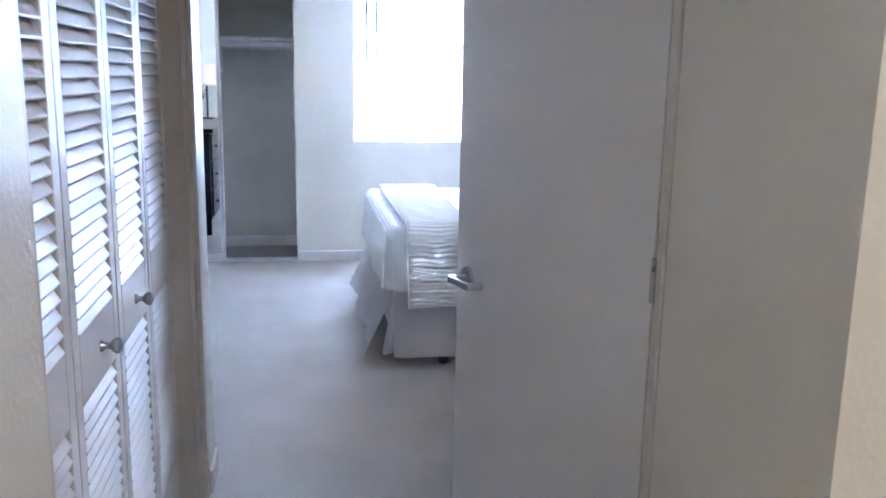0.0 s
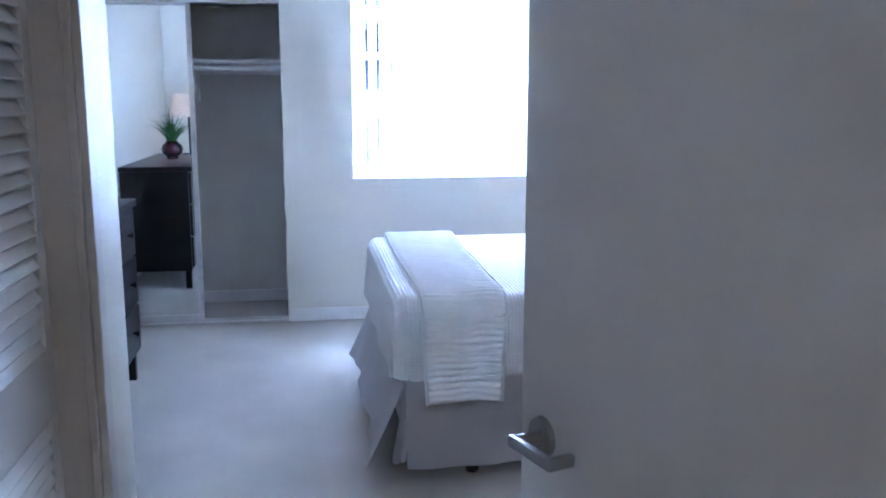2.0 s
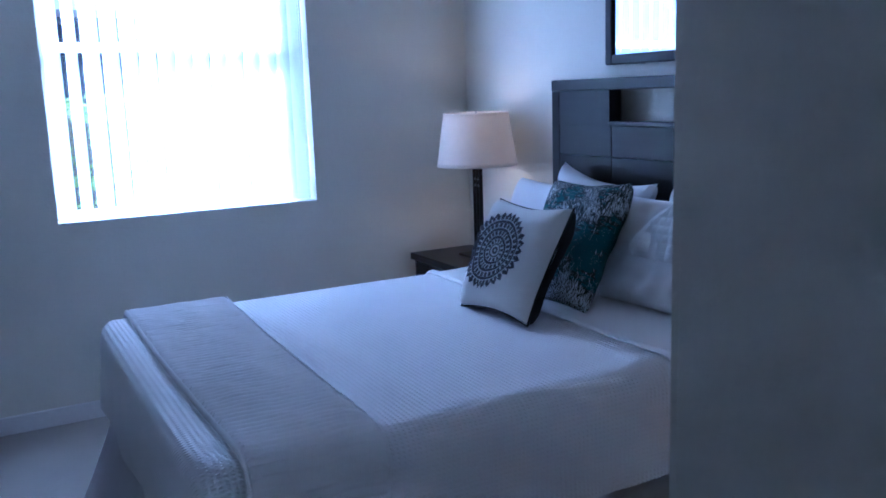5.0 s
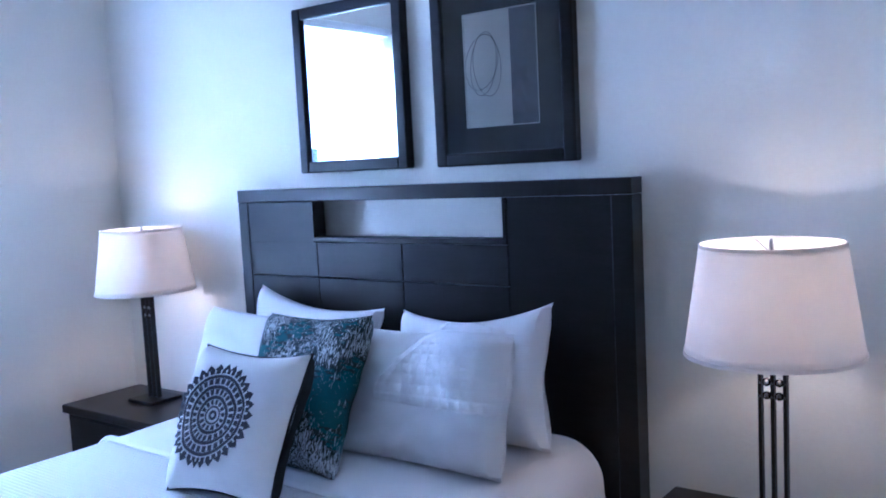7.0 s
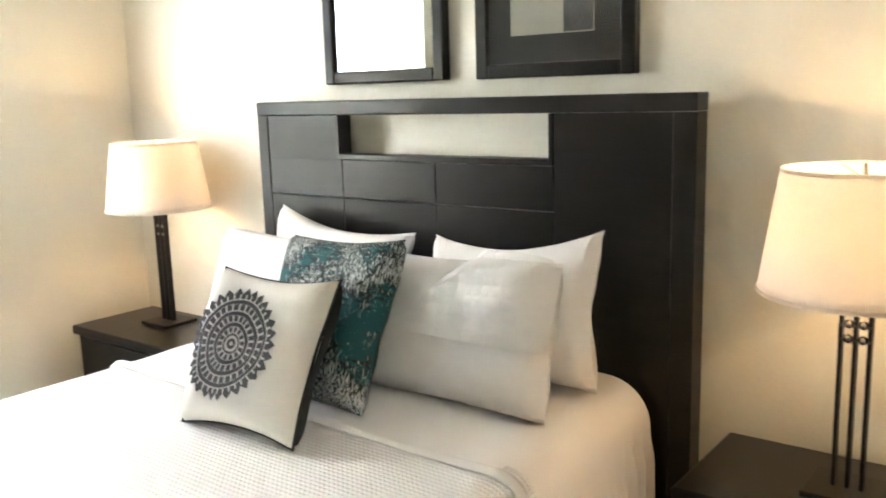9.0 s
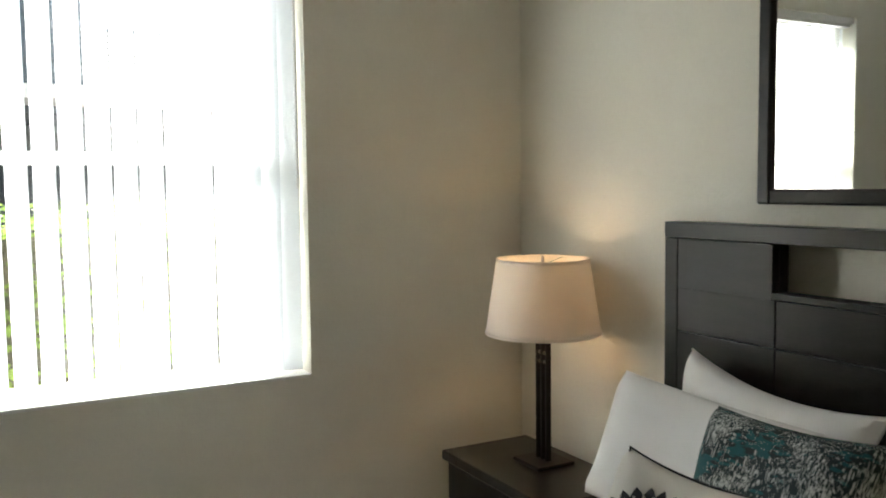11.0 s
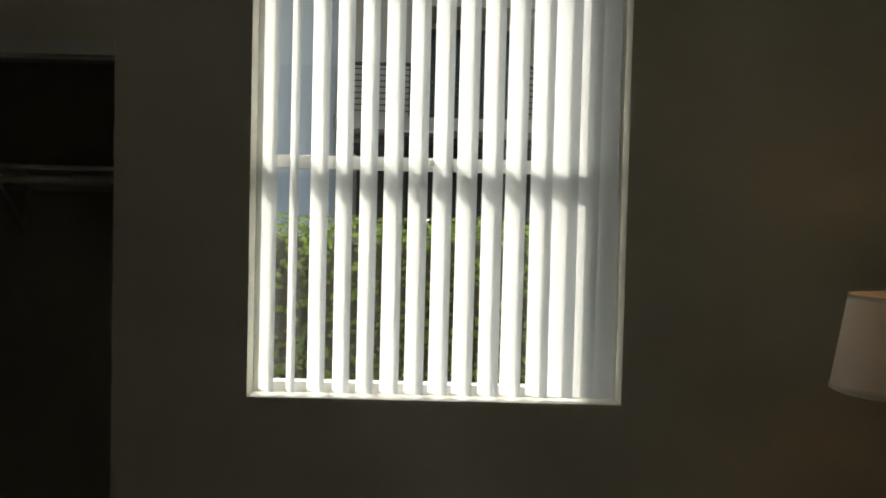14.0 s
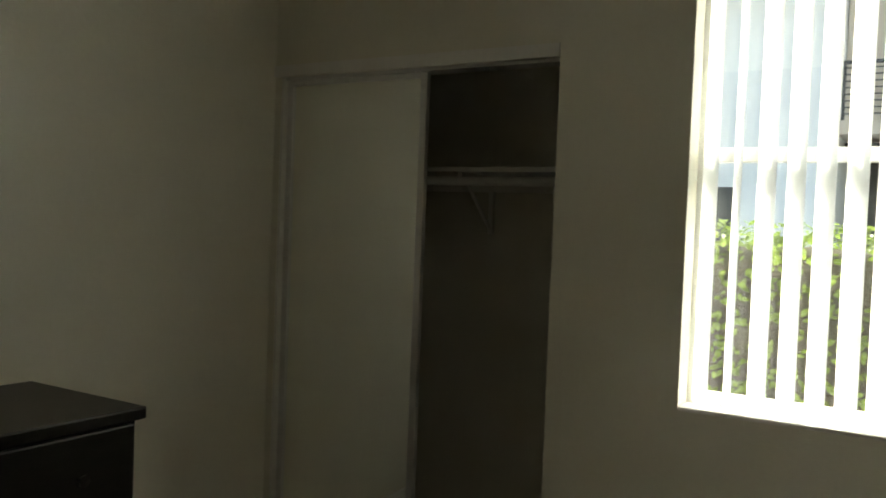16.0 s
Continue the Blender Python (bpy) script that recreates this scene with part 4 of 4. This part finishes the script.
for cy, cz, ry, rz, tilt in ((3.605, 1.86, 0.048, 0.100, 0.15), (3.592, 1.855, 0.052, 0.098, -0.1), (3.612, 1.865, 0.060, 0.088, 0.3)):
    def loop_fn(u, v, cy=cy, cz=cz, ry=ry, rz=rz, tilt=tilt):
        a = 2 * math.pi * v
        y, z = ry * math.cos(a), rz * math.sin(a)
        rr = 0.0011
        return Vector((2.4092 - rr * math.cos(6.283 * u) * 0.4, cy + y * math.cos(tilt) - z * math.sin(tilt) + rr * math.cos(a) * math.sin(6.283 * u), cz + y * math.sin(tilt) + z * math.cos(tilt) + rr * math.sin(a) * math.sin(6.283 * u)))
    grid(lp, loop_fn, 6, 60)
part("looping_line", lp, M_INK, art, smooth=True)
part("mat_bevel", boxes((2.4045, 2.4105, 3.404, 3.407, 1.66, 2.022), (2.4045, 2.4105, 3.674, 3.677, 1.66, 2.022), (2.4045, 2.4105, 3.407, 3.674, 1.66, 1.663), (2.4045, 2.4105, 3.407, 3.674, 2.019, 2.022)), M_CREAM, fm2, "pale cut edge of the mat")
pg = part("glass", boxes((2.398, 2.4005, 3.318, 3.756, 1.579, 2.105)), M_GLASS, fm2, "clear picture glass")
pg.visible_shadow = False

# ---- dresser with plant and lamp ----
DX0, DX1, DY0, DY1, DZ = W_ + 0.015, -0.872, 2.80, 4.615, 0.935
dr = thing("dresser", "espresso wood dresser with three rows of drawers", "dresser", ((DX0 + DX1) / 2, (DY0 + DY1) / 2, 0))
part("top", boxes((DX0, DX1 + 0.012, DY0 - 0.012, DY1 + 0.012, DZ - 0.035, DZ), r=0.005), M_WOODH, dr, smooth=True)
part("body", boxes((DX0 + 0.005, DX1 - 0.02, DY0, DY1, 0.14, DZ - 0.036), r=0.003), M_WOOD, dr, smooth=True)
for x in (DX0 + 0.03, DX1 - 0.05):
    for y in (DY0 + 0.03, DY1 - 0.03):
        lg = bmesh.new()
        bx(lg, x - 0.022, x + 0.022, y - 0.022, y + 0.022, 0.0, 0.14, r=0.004)
        part("leg", lg, M_WOOD, dr, smooth=True)
for r in range(3):
    z0 = 0.165 + r * 0.245
    for c in range(2):
        y0 = DY0 + 0.015 + c * (DY1 - DY0 - 0.02) / 2
        y1 = y0 + (DY1 - DY0 - 0.04) / 2
        d = part("drawer", boxes((DX1 - 0.019, DX1, y0, y1, z0, z0 + 0.235), r=0.006), M_WOOD, dr, smooth=True)
        for yk in (y0 + 0.17, y1 - 0.17):
            kb = lathe(bmesh.new(), (0, 0, 0), [(0.006, 0.0), (0.006, 0.012), (0.015, 0.018), (0.016, 0.024), (0.0001, 0.028)], 16)
            bmesh.ops.transform(kb, matrix=pose(DX1, yk, z0 + 0.12, 0, 90, 0), verts=kb.verts[:])
            part("drawer_knob", kb, M_IRON, d, smooth=True)
table_lamp(-1.07, 3.00, DZ, "small dark table lamp with off-white shade on dresser", 0.027, 0.8)
VX, VY = -1.13, 3.70
M_VASE = mat("maroon_glaze", (0.06, 0.006, 0.014), 0.15, vary=0.2, scale=12, bump=0.03, coat=0.6)
M_LEAF = mat("grass_leaf", (0.035, 0.11, 0.022), 0.5, vary=0.4, scale=12, fine=60, bump=0.1, trans=0.25)
plant = thing("potted_plant", "green grassy plant in a round maroon vase on the dresser", "plant", (VX, VY, DZ))
part("vase", lathe(bmesh.new(), (VX, VY, DZ), [(0.0001, 0.001), (0.045, 0.001), (0.05, 0.012), (0.045, 0.02), (0.078, 0.05), (0.09, 0.085), (0.078, 0.12), (0.048, 0.145), (0.05, 0.155), (0.042, 0.154), (0.04, 0.13), (0.0001, 0.12)], 32), M_VASE, plant, "round maroon glazed vase", True)
gr = bmesh.new()
rg2 = random.Random(11)
for i in range(120):
    a, ln, bend = rg2.uniform(0, 6.283), rg2.uniform(0.19, 0.35), rg2.uniform(0.2, 1.0)
    d, sdir = Vector((math.cos(a), math.sin(a), 0)), Vector((-math.sin(a), math.cos(a), 0))
    base = Vector((VX, VY, DZ + 0.13)) + d * rg2.uniform(0, 0.03)
    prev = None
    for k in range(6):
        f = k / 5
        c = base + d * (ln * bend * f ** 1.3) + Vector((0, 0, ln * (f - 0.55 * bend * f * f * f)))
        wd = 0.0068 * (1 - f) + 0.0006
        cur = (gr.verts.new(c - sdir * wd), gr.verts.new(c + sdir * wd))
        if prev:
            gr.faces.new([prev[0], prev[1], cur[1], cur[0]])
        prev = cur
part("leaves", gr, M_LEAF, plant, "thin grassy green leaves", True)

# ---- outside ----
M_PAVE = mat("bounce_concrete", (0.52, 0.50, 0.47), 0.9, vary=0.10, scale=1.2, fine=60, bump=0.3, depth=0.004)
M_GROUND = mat("ground_cover", (0.16, 0.13, 0.09), 0.95, vary=0.3, scale=2, fine=60, bump=0.5, depth=0.02)
M_STUCCO = mat("beige_stucco", (0.58, 0.50, 0.41), 0.9, vary=0.06, scale=0.8, fine=40, bump=0.3, depth=0.005)
M_WHITEW = mat("white_stucco", (0.86, 0.86, 0.85), 0.85, vary=0.05, scale=0.7, fine=40, bump=0.3, depth=0.005)
M_SHADEDW = mat("shaded_white_stucco", (0.78, 0.79, 0.80), 0.85, vary=0.05, scale=0.7, fine=40, bump=0.3, depth=0.005)
M_RED = mat("red_fascia", (0.30, 0.06, 0.05), 0.7, vary=0.12, scale=3, fine=30, bump=0.2)
# dark rails and frames; on carport and garage doors it paints the shade
M_DARK = mat("dark_paint_and_shade", (0.05, 0.05, 0.052), 0.7, vary=0.2, scale=1.5, fine=30, bump=0.1)
M_WINDK = mat("dark_window_glass", (0.03, 0.035, 0.04), 0.08, vary=0.1, bump=0)
M_HEDGE = mat("hedge_leaf", (0.26, 0.37, 0.08), 0.26, vary=0.65, scale=9, fine=30, bump=0.1, trans=0.5)
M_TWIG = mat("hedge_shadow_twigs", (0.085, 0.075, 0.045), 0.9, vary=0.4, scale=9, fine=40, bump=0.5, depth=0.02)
structure("ground", boxes((-300, 300, N + 0.78, 600, -0.3, -0.12), (-300, 300, N + 0.155, N + 0.779, -0.3, -0.12)), M_GROUND, "bare brown planting bed and ground")
# unseen pale slab, added to throw sunlight up onto the white building
structure("pavement", boxes((-30, 14, 9.3, 18.7, -0.12, -0.10)), M_PAVE, "pale concrete sheet, added unseen behind the hedge to bounce sunlight")
hedge = thing("hedge", "clipped green boxy hedge in sunlight", "hedge", (1.2, 8.2, -0.12))
# solid block behind the leaves; its dark brown paints twigs and inner shade
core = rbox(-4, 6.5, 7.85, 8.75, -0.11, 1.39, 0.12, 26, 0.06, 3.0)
part("shade_core", core, M_TWIG, hedge, "solid twig-brown core, dark for the shade inside the hedge")
lf = bmesh.new()
rl = random.Random(21)
for i in range(15000):
    x = rl.uniform(-3.2, 5.2)
    if rl.random() < 0.70:
        y, z = 7.80 + rl.uniform(-0.10, 0.10), rl.uniform(-0.1, 1.46)
        nrm = Vector((rl.uniform(-.8, .8), -1, rl.uniform(-.3, 1.0)))
    else:
        y, z = rl.uniform(7.75, 8.8), 1.42 + rl.uniform(-0.05, 0.11) + 0.05 * noise.noise(Vector((x * 2, 3, 1)))
        nrm = Vector((rl.uniform(-.8, .8), rl.uniform(-.8, .8), 1))
    q = nrm.to_track_quat("Z", "Y").to_matrix() @ Matrix.Rotation(rl.uniform(0, 6.28), 3, "Z")
    sz = rl.uniform(0.017, 0.033)
    c = Vector((x, y, z))
    lf.faces.new([lf.verts.new(c + q @ Vector(p) * sz) for p in ((0, -1.0, 0), (0.55, -0.2, 0.12), (0.4, 0.5, 0.1), (0, 1.0, -0.1), (-0.4, 0.5, 0.1), (-0.55, -0.2, 0.12))])
tagged(part("leaves", lf, M_HEDGE, hedge, "small glossy green leaves"), kind="stuff")

apt = thing("apartment_building", "beige stucco apartment building with balconies and dark carport", "building", (2, 20, -0.12))
part("wall", boxes((-1.1, 0.38, 20.0, 20.3, 3.2, 9.5), (0.38, 2.75, 20.0, 20.3, 5.72, 9.5), (2.75, 12, 20.0, 20.3, 3.2, 9.5), (7, 7.5, 20.0, 20.3, -0.12, 3.2), (0.38, 2.75, 21.6, 21.8, 3.2, 5.9), (0.38, 2.75, 20.3, 21.6, 5.74, 5.9),
                   (0.30, 0.38, 20.3, 21.6, 3.44, 5.72), (2.75, 2.83, 20.3, 21.6, 3.44, 5.72), (-1.1, 12, 24.0, 24.2, -0.12, 3.2)), M_STUCCO, apt)
# dark sheets put the carport's shade into the colour
part("carport", boxes((-1.1, 12, 23.8, 23.9, -0.12, 3.1), (-1.1, 12, 20.3, 23.8, 3.02, 3.16)), M_DARK, apt, "carport back and ceiling, near black for the shade inside")
part("balcony_slab", boxes((-1.1, 12, 19.2, 21.6, 3.20, 3.44)), M_STUCCO, apt, "pale balcony floor slab")
# no lamp: a small sunlit edge, its brightness put into white paint
part("sunlit_strip", boxes((0.10, 1.13, 19.15, 19.2, 3.15, 3.185)), M_WHITEW, apt, "slim strip under the slab, white for the sun on it")
part("roof", boxes((-1.5, 12.5, 19.4, 27, 9.5, 9.8)), M_RED, apt)
for x0, x1 in ((0.46, 1.5), (1.58, 2.7)):
    w = part("balcony_door", boxes((x0, x1, 21.52, 21.58, 3.46, 5.55)), M_WINDK, apt, "dark glass balcony door")
    part("frame", boxes((x0 - 0.05, x0, 21.50, 21.59, 3.45, 5.60), (x1, x1 + 0.05, 21.50, 21.59, 3.45, 5.60), (x0, x1, 21.50, 21.59, 5.55, 5.60)), M_DARK, w)
w = part("window", boxes((5.2, 6.7, 19.97, 20.05, 3.7, 5.6)), M_WINDK, apt, "dark window")
part("frame", boxes((5.12, 5.2, 19.95, 20.03, 3.62, 5.68), (6.7, 6.78, 19.95, 20.03, 3.62, 5.68), (5.2, 6.7, 19.95, 20.03, 5.6, 5.68), (5.92, 5.98, 19.94, 19.97, 3.7, 5.6)), M_WHITEW, w)
bal = part("balcony_railing", boxes((-1.05, 4.4, 19.23, 19.29, 4.40, 4.46)), M_DARK, apt, "dark horizontal balcony rails")
for k in range(8):
    part("rail", boxes((-1.05, 4.4, 19.25, 19.275, 3.54 + k * 0.112, 3.562 + k * 0.112)), M_DARK, bal)
for x in (-1.05, 0.3, 2.4, 4.36):
    part("post", boxes((x, x + 0.05, 19.24, 19.29, 3.44, 4.44)), M_DARK, bal)
wing = thing("white_building", "white building, greyed below its shadow line, with red fascia", "building", (-8.0, 20.0, -0.12))
# the shadow line across the wall is built as white above, grey below
part("upper_wall", boxes((-24, -1.12, 18.8, 19.0, 4.30, 5.75), (-1.32, -1.12, 19.0, 24, 4.30, 5.75)), M_WHITEW, wing, "white stucco wall above the shadow line")
part("lower_wall", boxes((-24, -1.12, 18.78, 19.0, -0.12, 4.295), (-1.32, -1.12, 19.0, 24, -0.12, 4.295)), M_SHADEDW, wing, "lower wall, pale grey for the shade on it")
part("fascia", boxes((-24.3, -1.0, 18.4, 24.3, 5.75, 7.4)), M_RED, wing, "red fascia and roof edge")
# doors coloured near black in place of shade
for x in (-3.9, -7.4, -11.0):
    part("garage_door", boxes((x - 1.3, x + 1.3, 18.74, 18.778, -0.12, 2.25)), M_DARK, wing, "garage door, darkened in colour for shade")
